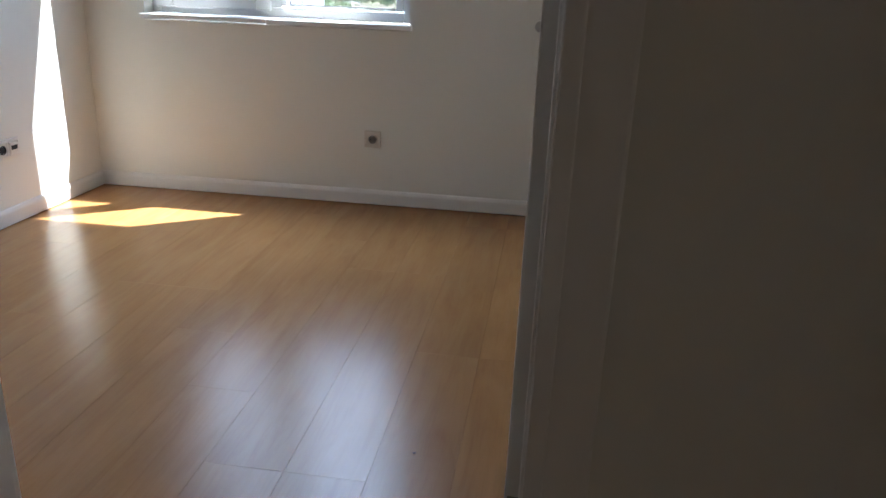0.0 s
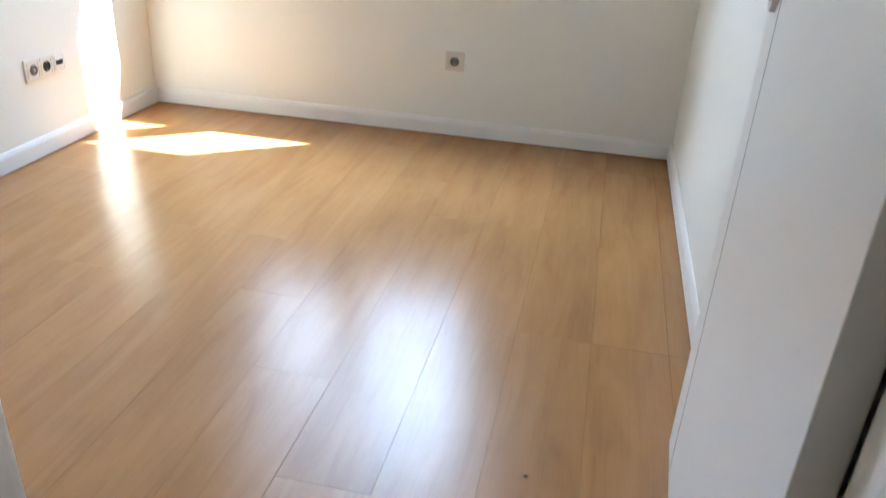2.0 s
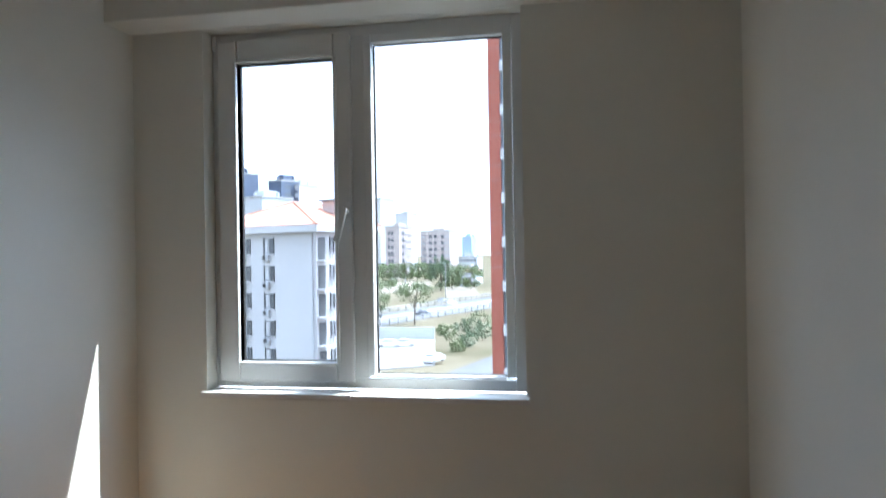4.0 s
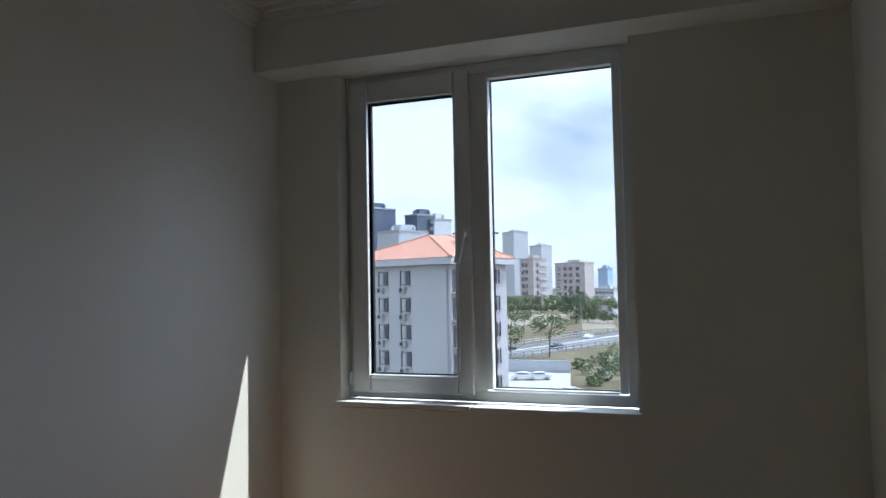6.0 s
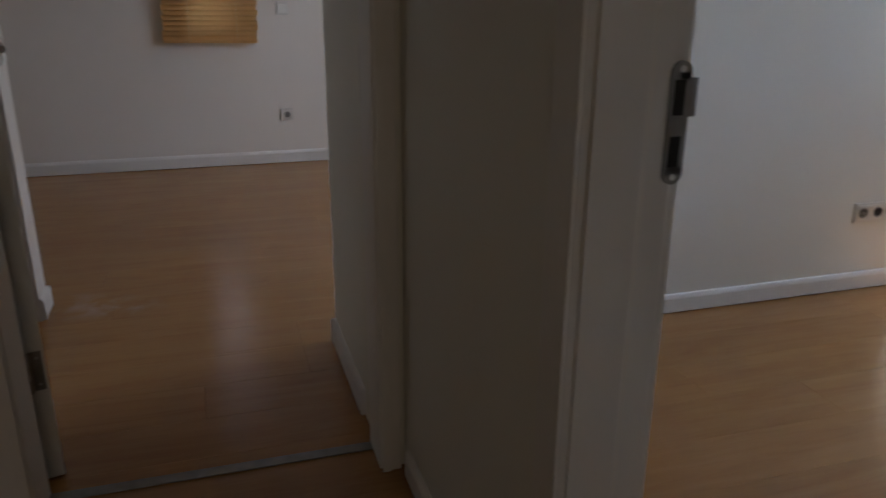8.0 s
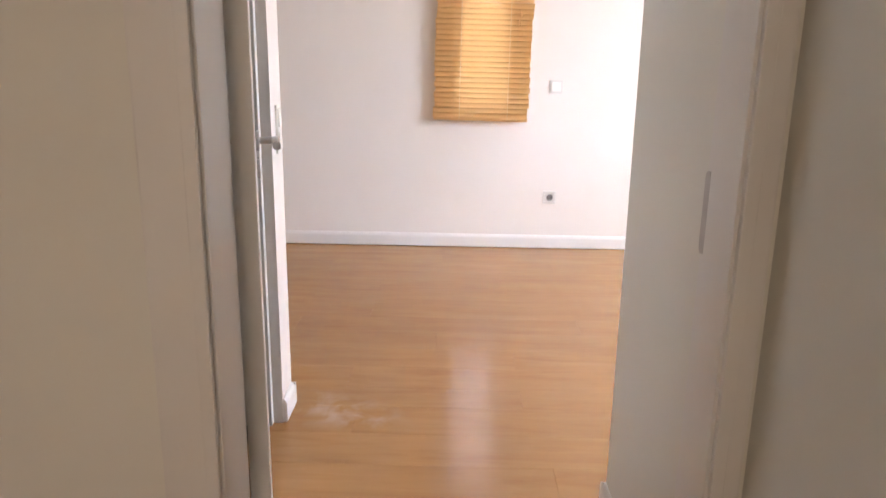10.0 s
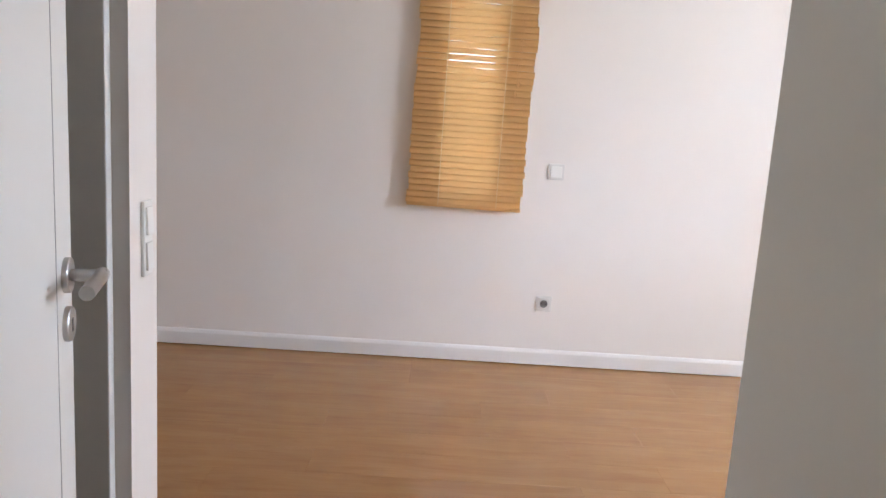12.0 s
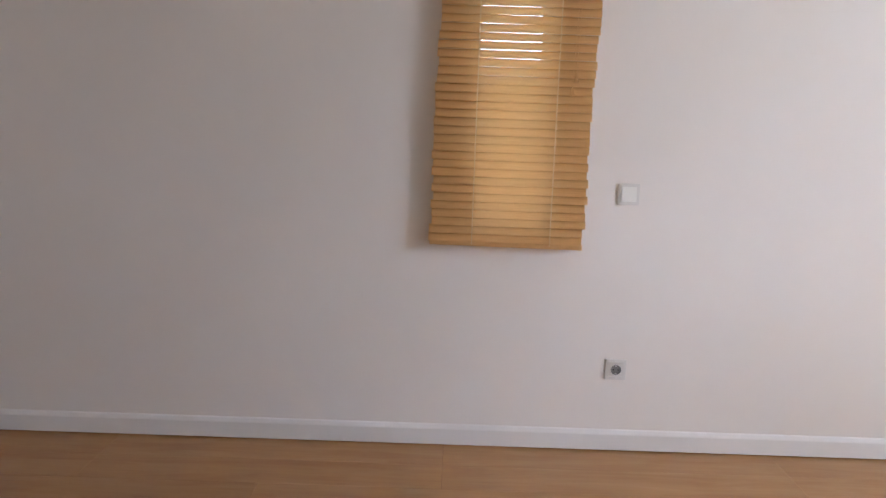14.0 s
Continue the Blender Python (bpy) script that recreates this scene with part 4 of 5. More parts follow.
# ---- buildings ----
def block(name, label, corner, theta, len_l, len_r, z1, wall, cols_l=(), cols_r=(), rows=6, top=1.0, storey=2.9, win=(1.2, 1.4), glass=HAZED_GLASS, roof_mat=CONCRETE, bands=None, group="", z0=GZ, parapet=0.6):
    """A flat-roofed block seen on its near corner. cols: places of the window columns, as shares of each face."""
    u, v = Vector((math.cos(radians(theta)), math.sin(radians(theta)))), Vector((-math.sin(radians(theta)), math.cos(radians(theta))))
    c = Vector(corner)
    # local frame: x along u (left face ends at 0), y along v, origin at the near corner
    m = Matrix(((u.x, v.x, 0, c.x), (u.y, v.y, 0, c.y), (0, 0, 1, 0), (0, 0, 0, 1)))
    e = thing(name, (c.x, c.y, z0), label, "building", group)
    part("wall", box(B(), -len_l, 0, 0, len_r, z0, z1, 0, m), wall, e)
    roof = part("roof", box(B(), -len_l - 0.25, 0.25, -0.25, len_r + 0.25, z1, z1 + parapet, 0, m), roof_mat, e)
    part("roof_house", box(B(), -len_l * 0.65, -len_l * 0.25, len_r * 0.25, len_r * 0.7, z1 + parapet, z1 + parapet + 2.2, 0, m), wall, roof)
    for px, py in ((-0.5, 0.15), (-0.8, 0.5), (-0.12, 0.6)):
        part("chimney", box(B(), len_l * px - 0.4, len_l * px + 0.4, len_r * py - 0.4, len_r * py + 0.4, z1 + parapet, z1 + parapet + 1.5, 0, m), wall, roof)
    for face, cols in (("l", cols_l), ("r", cols_r)):
        if not cols:
            continue
        me = bpy.data.meshes.new("window")
        bm = B()
        w2, h = win[0] / 2, win[1]
        if face == "l":
            box(bm, -w2, w2, -0.06, 0.10, -h, 0)
        else:
            box(bm, -0.10, 0.06, -w2, w2, -h, 0)
        bm.to_mesh(me)
        bm.free()
        me.materials.append(glass)
        for s in cols:
            for i in range(rows):
                o = new("window", me)
                pos = Vector((-len_l * (1 - s), 0, z1 - top - i * storey)) if face == "l" else Vector((0, len_r * s, z1 - top - i * storey))
                o.parent = e
                o.matrix_parent_inverse = e.matrix_basis.inverted()
                o.matrix_basis = m @ Matrix.Translation(pos)
    for face, s0, s1, n in (bands or ()):
        for i in range(n):
            z = z1 - top - i * storey
            if face == "l":
                part("balcony", box(B(), -len_l * (1 - s0), -len_l * (1 - s1), -0.9, 0.0, z - 2.3, z - 1.2, 0, m), WHITEWALL, e)
            else:
                part("balcony", box(B(), 0.0, 0.9, len_r * s0, len_r * s1, z - 2.3, z - 1.2, 0, m), WHITEWALL, e)
    return e, m


def corner_at(az, d):
    return far(az, d)


# distant towers
block("tower_block", "slate blue tower with white window bands", corner_at(-26.6, 300), -26, 10.6, 12, 33.0, BLUEWALL, (0.3, 0.62), (), 9, 1.5, win=(4.2, 1.3), glass=WHITEWALL)
block("tower_block", "slate blue tower beside a white banded wing", corner_at(-23.2, 300), -24, 7.2, 12, 30.2, BLUEWALL, (), (0.3, 0.7), 8, 1.5, win=(3.6, 1.4))
block("tower_block", "white tower wing with dark window bands", corner_at(-21.9, 303), -22, 6.0, 10, 28.6, WHITEWALL, (0.5,), (), 8, 1.5, win=(4.8, 1.3), glass=BLUEWALL)
block("low_block", "pale grey panelled block", corner_at(-24.6, 262), -24, 11.5, 14, 21.0, GREYWALL, (0.2, 0.5, 0.8), (), 4, 2.0, win=(0.25, 2.6), glass=SILVER)
block("tower_block", "tall white apartment tower", corner_at(-15.95, 800), -38, 20.5, 19.0, 58.0, WHITEWALL, (0.28, 0.5, 0.72), (0.35, 0.7), 9, 4.4, storey=5.6, win=(2.2, 2.6), glass=GREYWALL, parapet=1.2)
block("tower_block", "white apartment tower with a stepped top", corner_at(-13.9, 750), -32, 17.0, 14.0, 40.0, WHITEWALL, (0.2,), (0.3, 0.75), 9, 3.6, storey=5.4, win=(2.4, 2.8), glass=GREYWALL, parapet=1.2)
block("apartment_block", "pinkish brown apartment block with balconies", corner_at(-14.55, 560), -30, 14.0, 14.0, 20.6, BROWNWALL, (0.25, 0.5), (0.3,), 7, 2.4, storey=5.2, win=(2.6, 3.0), bands=(("r", 0.45, 0.95, 7),), parapet=1.2)
block("apartment_block", "wide pinkish brown apartment block with balconies", corner_at(-10.75, 620), -18, 27.5, 15.0, 18.6, BROWNWALL, (0.12, 0.34, 0.52, 0.76), (), 7, 2.4, storey=5.2, win=(3.0, 2.8), bands=(("l", 0.84, 1.0, 7), ("l", 0.0, 0.16, 7)), parapet=1.2)
block("office_tower", "pale blue glazed office tower", corner_at(-9.1, 520), -16, 7.0, 8.0, 11.6, PALEBLUE, (0.3, 0.7), (), 8, 1.0, win=(1.6, 1.2), glass=GREYWALL)
block("low_block", "low white block with dark windows", corner_at(-8.7, 420), -14, 11.0, 8.0, -1.6, WHITEWALL, (0.1, 0.3, 0.5, 0.7, 0.9), (), 3, 0.8, win=(1.4, 1.4))
block("low_house", "low white shed under a red tiled roof", corner_at(-8.9, 390), -14, 10.0, 7.0, -9.0, WHITEWALL, (), (), 1, roof_mat=TILES, parapet=1.8)

# the apartment house across the yard
MC, MTH, ML, MR, MEAVE = far(-20.75, 78), -20.0, 15.5, 9.0, 3.75
house, hm = block("apartment_house", "white apartment house with a red hipped tile roof", MC, MTH, ML, MR, MEAVE - 0.02, WHITEWALL, parapet=0.02)
for o in [o for o in house.children_recursive if o.name.split(".")[0] in ("roof", "roof_house", "chimney")]:
    bpy.data.objects.remove(o, do_unlink=True)
part("eaves", box(B(), -ML - 0.75, 0.75, -0.75, MR + 1.2, MEAVE, MEAVE + 0.75, 0.03, hm), WHITEWALL, house)
part("wall_back", box(B(), -ML, -0.02, MR + 0.02, MR + 0.6, GZ, MEAVE - 0.02, 0, hm), WHITEWALL, house)
b = B()
e0 = [hm @ Vector(p) for p in ((-ML - 0.8, -0.8, MEAVE + 0.76), (0.8, -0.8, MEAVE + 0.76), (0.8, MR + 1.25, MEAVE + 0.76), (-ML - 0.8, MR + 1.25, MEAVE + 0.76))]
rdg = [hm @ Vector(p) for p in ((-ML * 0.5 - 0.6, MR * 0.78 - 1.0, MEAVE + 3.7), (-ML * 0.5 + 0.6, MR * 0.78 + 1.0, MEAVE + 3.7))]
ev, rv = [b.verts.new(p) for p in e0], [b.verts.new(p) for p in rdg]
for f in ((ev[0], ev[1], rv[0]), (ev[1], ev[2], rv[1], rv[0]), (ev[2], ev[3], rv[1]), (ev[3], ev[0], rv[0], rv[1]), (ev[3], ev[2], ev[1], ev[0])):
    b.faces.new(f)
roof = part("roof", b, TILES, house, "orange-red clay tile hipped roof")
for p in (e0[0], e0[1], e0[2]):
    part("ridge_tiles", rod(B(), p, rdg[0] if p is not e0[2] else rdg[1], 0.13, 0.13, 8), TILES, roof)
dormer = part("dormer", box(B(), -4.3, -1.3, 6.2, 9.4, MEAVE + 0.9, MEAVE + 3.55, 0, hm), BROWNWALL, house)
part("dormer_roof", box(B(), -4.6, -1.0, 5.9, 9.7, MEAVE + 3.55, MEAVE + 3.75, 0, hm), HAZED_GLASS, dormer)
part("dormer_window", box(B(), -1.32, -1.26, 7.2, 8.3, MEAVE + 1.5, MEAVE + 3.2, 0, hm), HAZED_GLASS, dormer)


def house_window(x, y, z, wd, h, face):
    """Dark-framed two-light window: frame, pane, mullion, sill. z is its top."""
    if face == "l":
        mk = lambda a0, a1, o0, o1, z0, z1: box(B(), x + a0, x + a1, -o1, -o0, z + z0, z + z1, 0, hm)
    else:
        mk = lambda a0, a1, o0, o1, z0, z1: box(B(), o0, o1, y + a0, y + a1, z + z0, z + z1, 0, hm)
    w_ = part("window", mk(-wd / 2, wd / 2, -0.05, 0.03, -h, 0), HAZED_GLASS, house)
    part("frame", mk(-wd / 2 - 0.07, -wd / 2, -0.02, 0.09, -h - 0.07, 0.07), BLACK_PLASTIC, w_)
    part("frame", mk(wd / 2, wd / 2 + 0.07, -0.02, 0.09, -h - 0.07, 0.07), BLACK_PLASTIC, w_)
    part("mullion", mk(-0.04, 0.04, 0.0, 0.08, -h, 0), GREYWALL, w_)
    part("curtain", mk(-wd / 2 + 0.1, -0.12, 0.031, 0.04, -h + 0.1, -0.1), WHITEWALL, w_)
    part("sill", mk(-wd / 2 - 0.12, wd / 2 + 0.12, 0.0, 0.16, -h - 0.14, -h - 0.07), WHITEWALL, w_)
    return w_


TOPZ = MEAVE - 0.55
for i in range(6):
    z = TOPZ - i * 2.9
    for s in (0.365, 0.585):
        x = -ML * (1 - s)
        house_window(x, 0, z, 1.35, 1.55, "l")
        ac = thing("air_conditioner", tuple(hm @ Vector((x - 0.25, -0.2, z - 2.3))), "white outdoor air conditioner under a window", "air conditioner", "units on the white house")
        part("casing", box(B(), x - 0.70, x + 0.18, -0.42, -0.08, z - 2.32, z - 1.74, 0.04, hm), GREYWALL, ac)
        part("fan_grille", rod(B(), hm @ Vector((x - 0.38, -0.42, z - 2.03)), hm @ Vector((x - 0.38, -0.45, z - 2.03)), 0.24, 0.24, 18), BLACK_PLASTIC, ac)
        part("bracket", box(B(), x - 0.6, x + 0.1, -0.40, 0.0, z - 2.38, z - 2.32, 0, hm), SILVER, ac)
    for s in (0.27, 0.42, 0.57, 0.72, 0.88):
        house_window(0, MR * s, z, 0.55, 1.5, "r")
    for s0, s1 in ((0.02, 0.17),):
        part("balcony_opening", box(B(), -0.02, 0.03, MR * s0 + 0.1, MR * s1 - 0.1, z - 2.3, z, 0, hm), HAZED_GLASS, house)
        bal = part("balcony", box(B(), 0.0, 0.95, MR * s0, MR * s1, z - 2.50, z - 2.32, 0, hm), WHITEWALL, house)
        part("handrail", box(B(), 0.90, 0.96, MR * s0, MR * s1, z - 1.45, z - 1.38, 0, hm), SILVER, bal)
        for k in range(6):
            yy = MR * (s0 + (s1 - s0) * (k + 0.5) / 6)
            part("baluster", box(B(), 0.91, 0.95, yy - 0.025, yy + 0.025, z - 2.32, z - 1.45, 0, hm), SILVER, bal)
part("corner_pipe", rod(B(), hm @ Vector((0.10, MR * 0.645, GZ)), hm @ Vector((0.10, MR * 0.645, MEAVE)), 0.09, 0.09, 8), GREYWALL, house)
part("corner_pipe", rod(B(), hm @ Vector((-0.45, -0.10, GZ)), hm @ Vector((-0.45, -0.10, MEAVE)), 0.08, 0.08, 8), GREYWALL, house)

# the terracotta tower next door
rx, ry = far(-7.62, 50)
rx -= 0.10
tower = thing("red_tower", (rx, ry, GZ), "terracotta-clad apartment tower with glazed balconies", "building")
part("pilaster", box(B(), rx, rx + 0.78, ry, ry + 1.3, GZ, 44, 0.02), REDPANEL, tower)
part("wall", box(B(), rx + 0.4, rx + 16, ry + 1.3, ry + 14, GZ, 44), REDPANEL, tower)
for i in range(20):
    z = 8.05 + (i - 8) * 2.87
    bal = part("balcony_slab", box(B(), rx + 0.78, rx + 9.0, ry - 0.25, ry + 1.3, z - 0.62, z + 0.10, 0.02), WHITEWALL, tower)
    part("balcony_glass", box(B(), rx + 0.81, rx + 9.0, ry + 0.02, ry + 0.06, z + 0.10, z + 2.25), HAZED_GLASS, bal)
    for k in range(1, 18):
        if i in (5, 6, 7, 8, 9, 10, 11) and k < 3:
            part("panel_joint", box(B(), rx - 0.004, rx + 0.78, ry - 0.006, ry + 0.002, z + k * 0.95, z + k * 0.95 + 0.02), GREYWALL, bal)


# ---- trees, shrubs, cars ----
def tree(x, y, h, r, leaf, seed, label, leaves=900, base=0.32, size=0.55, squash=0.8, name="tree"):
    rg = random.Random(seed)
    e = thing(name, (x, y, GZ), label, "tree")
    top = GZ + h
    b = B()
    rod(b, (x, y, GZ - 0.1), (x + 0.02 * h, y, GZ + h * base), 0.022 * h, 0.016 * h, 10)
    rod(b, (x + 0.02 * h, y, GZ + h * base), (x + 0.01 * h, y, GZ + h * 0.75), 0.016 * h, 0.006 * h, 8)
    cz = GZ + h * (base + 1) / 2
    rz = h * (1 - base) / 2
    clumps = []
    for i in range(26):
        a, t = rg.uniform(0, math.tau), rg.uniform(-0.95, 0.95)
        k = math.sqrt(max(0, 1 - t * t)) * rg.uniform(0.45, 1.0)
        c = Vector((x + r * k * math.cos(a), y + r * k * math.sin(a), cz + rz * t * squash + rz * (1 - squash)))
        clumps.append((c, r * rg.uniform(0.22, 0.42)))
        if i % 3 == 0:
            rod(b, (x + 0.015 * h, y, GZ + h * rg.uniform(base * 0.9, 0.6)), c, 0.008 * h, 0.003 * h, 6)
    part("trunk", b, BARK, e)
    vs, fs = [], []
    for i in range(leaves):
        c, cr = clumps[rg.randrange(len(clumps))]
        d = Vector((rg.gauss(0, 1), rg.gauss(0, 1), rg.gauss(0, 0.8)))
        p = c + d.normalized() * cr * rg.uniform(0.3, 1.0)
        q = Euler((rg.uniform(0, 6.3), rg.uniform(0, 6.3), rg.uniform(0, 6.3))).to_matrix()
        s = size * rg.uniform(0.6, 1.25)
        k = len(vs)
        vs += [p + q @ Vector(o) * s for o in ((-0.5, 0, 0), (0, -0.35, 0.08), (0.5, 0, 0), (0, 0.35, 0.08))]
        fs.append((k, k + 1, k + 2, k + 3))
    me = bpy.data.meshes.new("crown")
    me.from_pydata(vs, [], fs)
    me.materials.append(leaf)
    o = new("crown", me)
    o.parent = e
    o.matrix_parent_inverse = e.matrix_basis.inverted()
    return e


tree(*far(-11.5, 345), 15.2, 5.2, LEAF_DARK, 1, "dense dark green tree beside the pitch", 1700, 0.14, 0.85, 1.0)
tree(*far(-13.5, 186), 9.8, 4.8, LEAF, 2, "airy green roadside tree on the dry verge", 1100, 0.38, 0.5, 0.6)
tree(*far(-16.4, 186), 10.5, 4.2, LEAF, 3, "slender green roadside tree near the white house", 1100, 0.3, 0.5, 0.9)
tree(*far(-15.3, 330), 6.0, 4.0, LEAF, 5, "low olive-green tree by the pitch", 700, 0.35, 0.6, 0.6)
band = tree(*far(-12.4, 470), 11.5, 6.5, LEAF, 7, "rounded green tree in the row behind the pitch", 1100, 0.12, 1.0, 1.0)
tagged(band, group="trees behind the pitch")
for i, (az, dd) in enumerate(((-16.3, 480), (-15.5, 490), (-14.7, 500), (-14.0, 480), (-13.2, 500), (-11.9, 500), (-10.6, 360), (-10.0, 400), (-9.2, 350), (-17.3, 500))):
    x, y = far(az, dd)
    copy_thing(band, pose(x, y, GZ, 0, 0, 37 * i))
for i, (az, dd, hh, rr) in enumerate(((-9.2, 160, 3.6, 2.6), (-8.6, 168, 4.2, 3.0), (-9.9, 168, 2.6, 2.0), (-10.9, 150, 3.0, 1.5), (-8.4, 150, 3.2, 2.4), (-11.4, 160, 2.2, 1.6), (-9.6, 140, 2.4, 1.8), (-10.3, 134, 2.0, 1.6))):
    tree(*far(az, dd), hh, rr, LEAF if i % 2 else LEAF_DARK, 20 + i, "rough green shrub on the dry slope", 420, 0.05, 0.4, 1.0, "shrub")


def car(at, heading, paint, label):
    m = Matrix.Translation(at) @ pose(0, 0, 0, 0, 0, heading)
    e = thing("car", at, label, "car")
    prof = [(-2.1, 0.30), (-2.12, 0.75), (-1.95, 0.98), (-1.35, 1.02), (-0.85, 1.42), (0.75, 1.46), (1.45, 1.02), (2.02, 0.86), (2.12, 0.55), (2.1, 0.30)]
    b = B()
    sides = []
    for s in (-1, 1):
        sides.append([b.verts.new(m @ Vector((x, s * (0.86 if z < 1.1 else 0.68), z))) for x, z in prof])
    for i in range(len(prof)):
        j = (i + 1) % len(prof)
        b.faces.new((sides[0][i], sides[0][j], sides[1][j], sides[1][i]))
    b.faces.new(sides[0])
    b.faces.new(sides[1])
    part("body", b, paint, e)
    for s in (-1, 1):
        b = B()
        q = [b.verts.new(m @ Vector((x, s * y, z))) for x, y, z in ((-1.15, 0.875, 1.06), (1.2, 0.875, 1.06), (0.68, 0.715, 1.39), (-0.8, 0.715, 1.36))]
        q2 = [b.verts.new(v.co + (m.to_3x3() @ Vector((0, -s * 0.03, 0)))) for v in q]
        b.faces.new(q)
        b.faces.new(q2)
        for i in range(4):
            b.faces.new((q[i], q[(i + 1) % 4], q2[(i + 1) % 4], q2[i]))
        part("side_window", b, HAZED_GLASS, e)
    for x0, x1, z0, z1 in ((1.42, 0.80, 1.07, 1.44), (-1.33, -0.90, 1.06, 1.39)):
        b = B()
        q = [b.verts.new(m @ Vector(p)) for p in ((x0 + 0.03, -0.72, z0), (x0 + 0.03, 0.72, z0), (x1 + 0.03, 0.62, z1), (x1 + 0.03, -0.62, z1))]
        q2 = [b.verts.new(m @ Vector(p)) for p in ((x0, -0.72, z0 - 0.03), (x0, 0.72, z0 - 0.03), (x1, 0.62, z1 - 0.03), (x1, -0.62, z1 - 0.03))]
        b.faces.new(q)
        b.faces.new(q2)
        for i in range(4):
            b.faces.new((q[i], q[(i + 1) % 4], q2[(i + 1) % 4], q2[i]))
        part("windscreen", b, HAZED_GLASS, e)
    for x in (-1.3, 1.32):
        for s in (-1, 1):
            wheel = part("wheel", rod(B(), m @ Vector((x, s * 0.70, 0.32)), m @ Vector((x, s * 0.90, 0.32)), 0.32, 0.32, 16), BLACK_PLASTIC, e)
            part("rim", rod(B(), m @ Vector((x, s * 0.895, 0.32)), m @ Vector((x, s * 0.91, 0.32)), 0.19, 0.19, 12), SILVER, wheel)
    for s in (-0.6, 0.6):
        part("headlight", box(B(), 2.02, 2.13, s - 0.16, s + 0.16, 0.62, 0.76, 0.02, m), PLASTIC, e)
    return e


CARWHITE = plain("white_car_paint", (0.66, 0.66, 0.66), (0.72, 0.72, 0.72), 0.25, bump_strength=0.0)
CARDARK = plain("dark_car_paint", (0.03, 0.035, 0.045), (0.05, 0.055, 0.065), 0.25, bump_strength=0.0)
car((*far(-15.5, 140), GZ + 0.31), 200, CARWHITE, "white hatchback parked by the grey wall")
car((*far(-14.3, 140), GZ + 0.31), 200, CARWHITE, "white saloon parked by the grey wall")
car((*far(-12.1, 119), GZ + 0.31), 250, CARWHITE, "white car parked at the car park's edge")
rd = math.degrees(math.atan2(RN1[1] - RN0[1], RN1[0] - RN0[0]))
car((*far(-12.9, 212), GZ + 0.05), rd, CARDARK, "dark car driving on the main road")
car((*far(-10.6, 250), GZ + 0.05), rd, CARWHITE, "white car driving on the main road")
car((*far(-11.4, 268), GZ + 0.05), rd + 180, CARDARK, "dark car on the far lane")
car((*far(-16.4, 205), GZ + 0.05), rd, CARDARK, "dark car on the road behind the tree")

gx, gy = far(-14.7, 400)
goal = thing("football_goal", (gx, gy, GZ), "white football goal on the sandy pitch", "goal")
for dx in (-4.2, 4.2):
    part("post", rod(B(), (gx + dx, gy, GZ), (gx + dx, gy, GZ + 4.2), 0.14, 0.14, 8), WHITEWALL, goal)
part("crossbar", rod(B(), (gx - 4.2, gy, GZ + 4.2), (gx + 4.2, gy, GZ + 4.2), 0.14, 0.14, 8), WHITEWALL, goal)
lx, ly = far(-11.1, 262)
lamp = thing("street_lamp", (lx, ly, GZ), "slim grey street lamp beside the road", "street lamp")
part("pole", rod(B(), (lx, ly, GZ), (lx, ly, GZ + 14), 0.16, 0.09, 8), SILVER, lamp)
part("arm", rod(B(), (lx, ly, GZ + 14), (lx - 1.8, ly, GZ + 14.3), 0.07, 0.06, 6), SILVER, lamp)
part("lamp_head", box(B(), lx - 2.6, lx - 1.7, ly - 0.18, ly + 0.18, GZ + 14.2, GZ + 14.4, 0.03), SILVER, lamp)

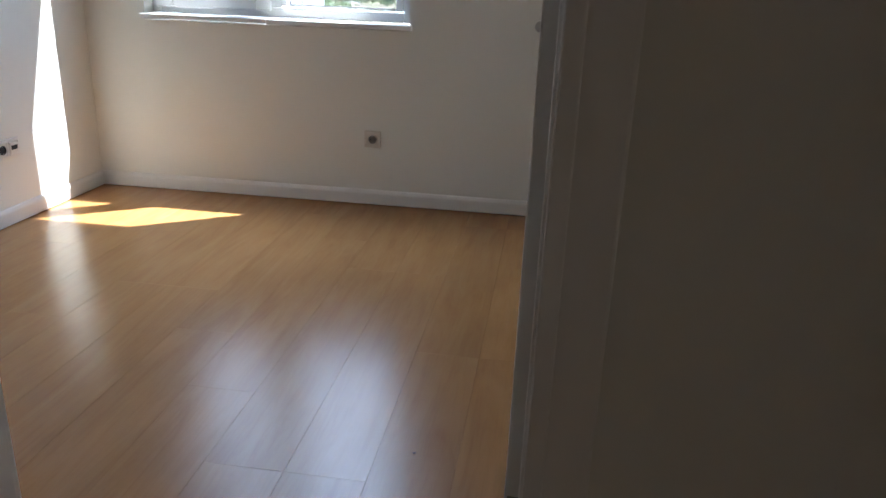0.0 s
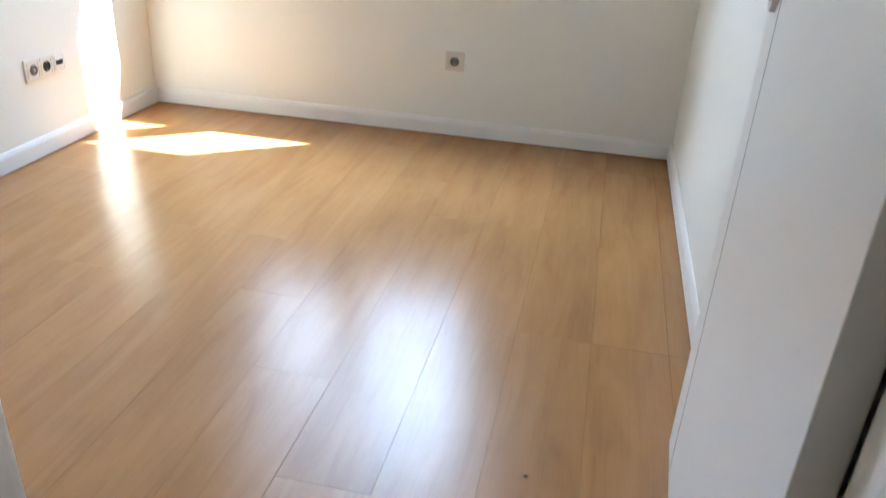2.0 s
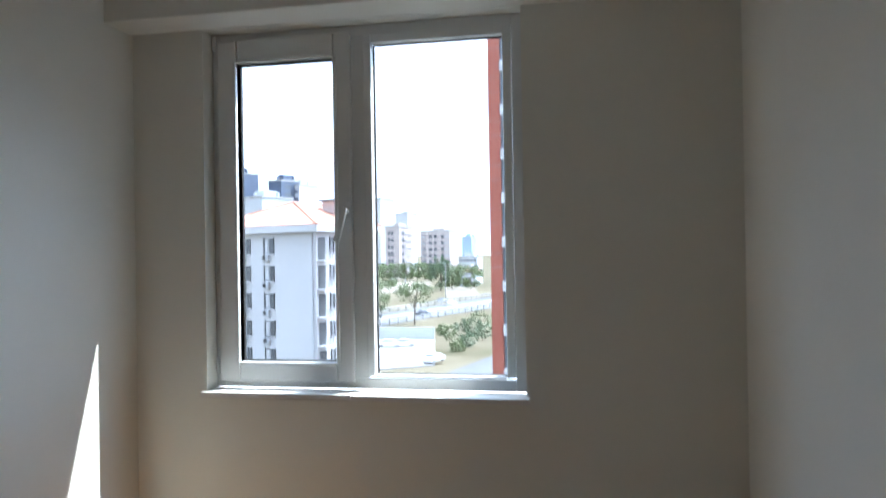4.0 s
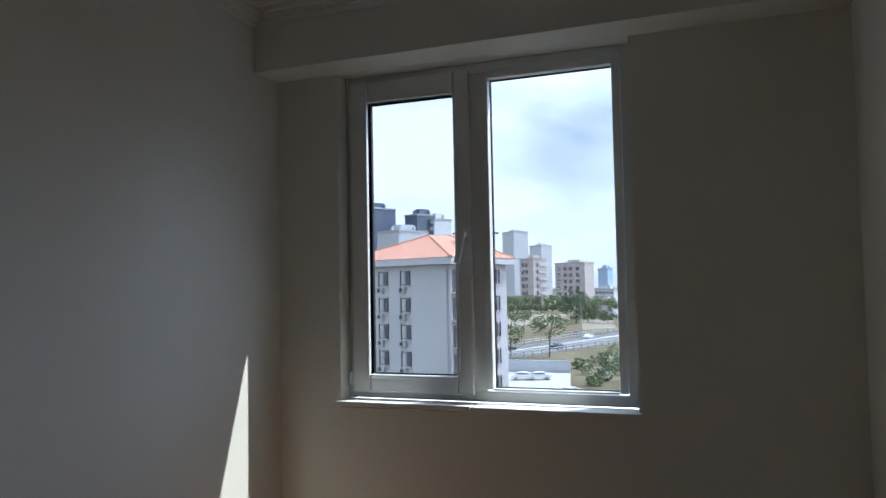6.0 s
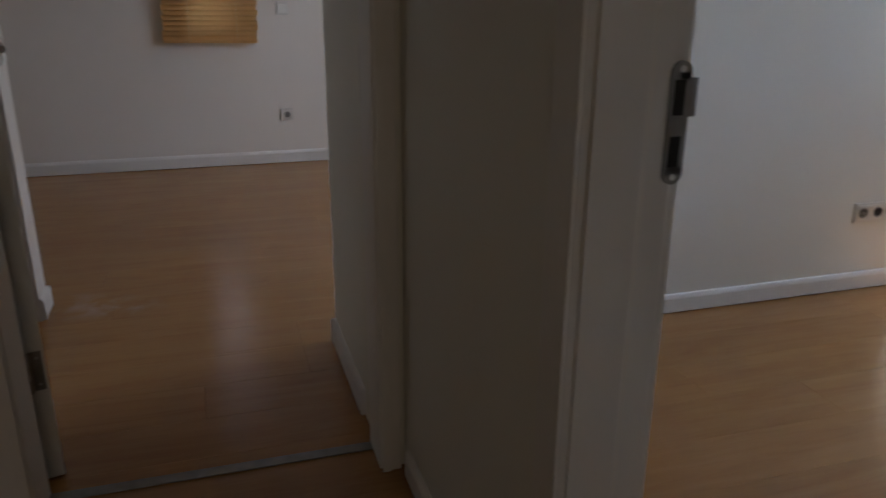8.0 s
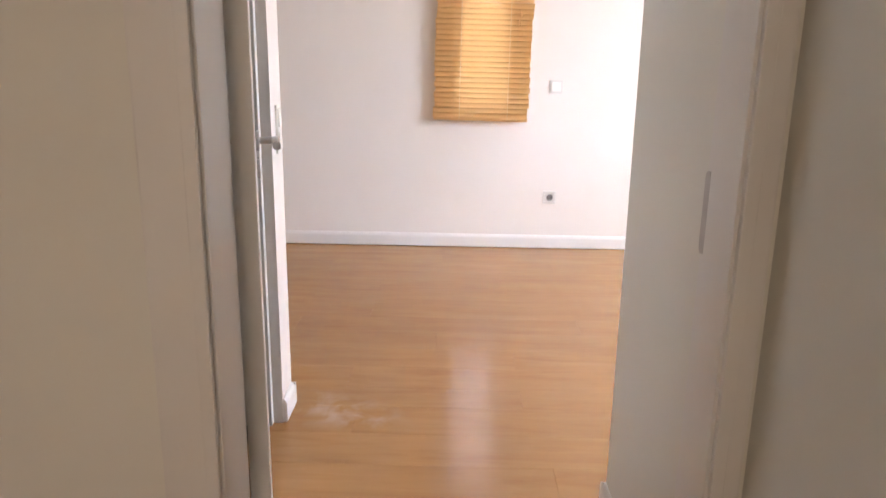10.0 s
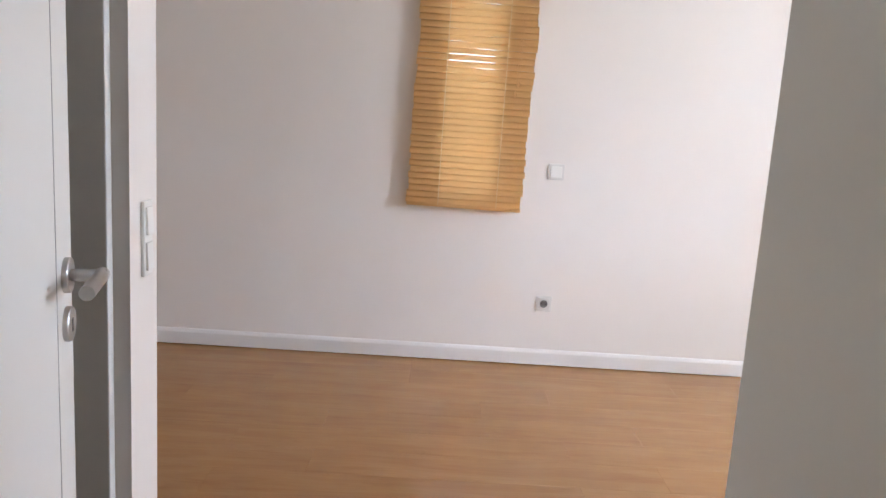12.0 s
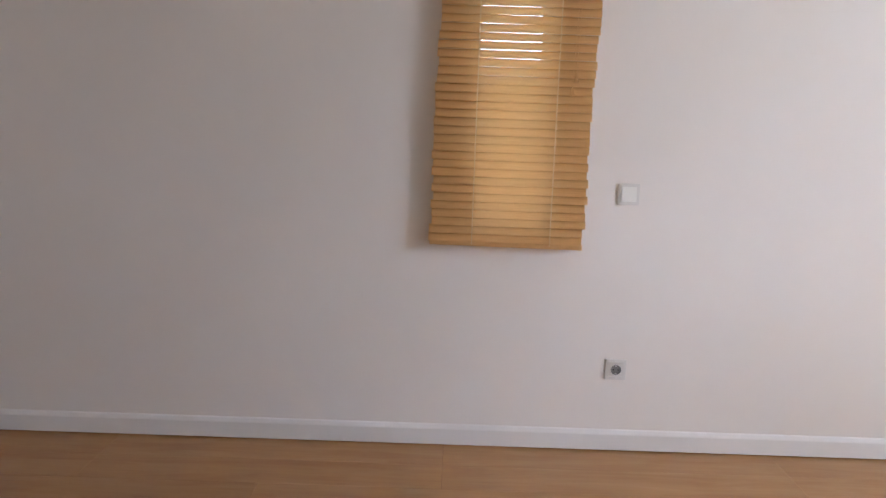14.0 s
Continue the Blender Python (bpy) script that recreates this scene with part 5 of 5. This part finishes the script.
# ---- laminate floor, plank by plank ----
b = B()
box(b, BX0 - 0.3, HX1 + 0.2, BY0 - 0.2, YO, -0.25, -0.006)
floor = structure("floor", b, DARK, "warm oak laminate floor running through all rooms", "floor")
PW, PL = 0.193, 1.285
plank_meshes = {}


def plank(x0, x1, y0, y1):
    """One board with chamfered edges; boards of one size share a mesh."""
    k = (round(x1 - x0, 3), round(y1 - y0, 3))
    if k not in plank_meshes:
        hw, hl, c = (x1 - x0) / 2 - 0.0001, (y1 - y0) / 2 - 0.0001, 0.0004
        vs = [(-hw, -hl, -0.006), (hw, -hl, -0.006), (hw, hl, -0.006), (-hw, hl, -0.006),
              (-hw, -hl, -0.0007), (hw, -hl, -0.0007), (hw, hl, -0.0007), (-hw, hl, -0.0007),
              (-hw + c, -hl + c, 0), (hw - c, -hl + c, 0), (hw - c, hl - c, 0), (-hw + c, hl - c, 0)]
        fs = [(8, 9, 10, 11)]
        for i in range(4):
            j = (i + 1) % 4
            fs += [(i, j, 4 + j, 4 + i), (4 + i, 4 + j, 8 + j, 8 + i)]
        me = bpy.data.meshes.new("plank")
        me.from_pydata(vs, [], fs)
        me.materials.append(LAMINATE)
        plank_meshes[k] = me
    o = new("plank", plank_meshes[k])
    o.parent = floor
    o.location = ((x0 + x1) / 2, (y0 + y1) / 2, 0)


def lay(x0, x1, y0, y1, seed):
    r = random.Random(seed)
    n = math.ceil((x1 - x0) / PW - 1e-6)
    for i in range(n):
        xa, xb = x0 + i * PW, min(x0 + (i + 1) * PW, x1)
        y = y0
        first = r.choice((0.32, 0.64, 0.96, 1.285))
        while y < y1 - 1e-6:
            ye = min(y + first, y1)
            if y1 - ye < 0.08:
                ye = y1
            plank(xa, xb, y, ye)
            y, first = ye, PL


lay(0.0, AX1, AYH, YW, 3)
lay(BX0, PX, BY0, YW, 5)
lay(PX, BX1, -0.93, YW, 6)
lay(BX1, NX0 + 0.06, -0.93, NY1, 7)
lay(NX0 + 0.06, HX1, HY0, AYH, 8)
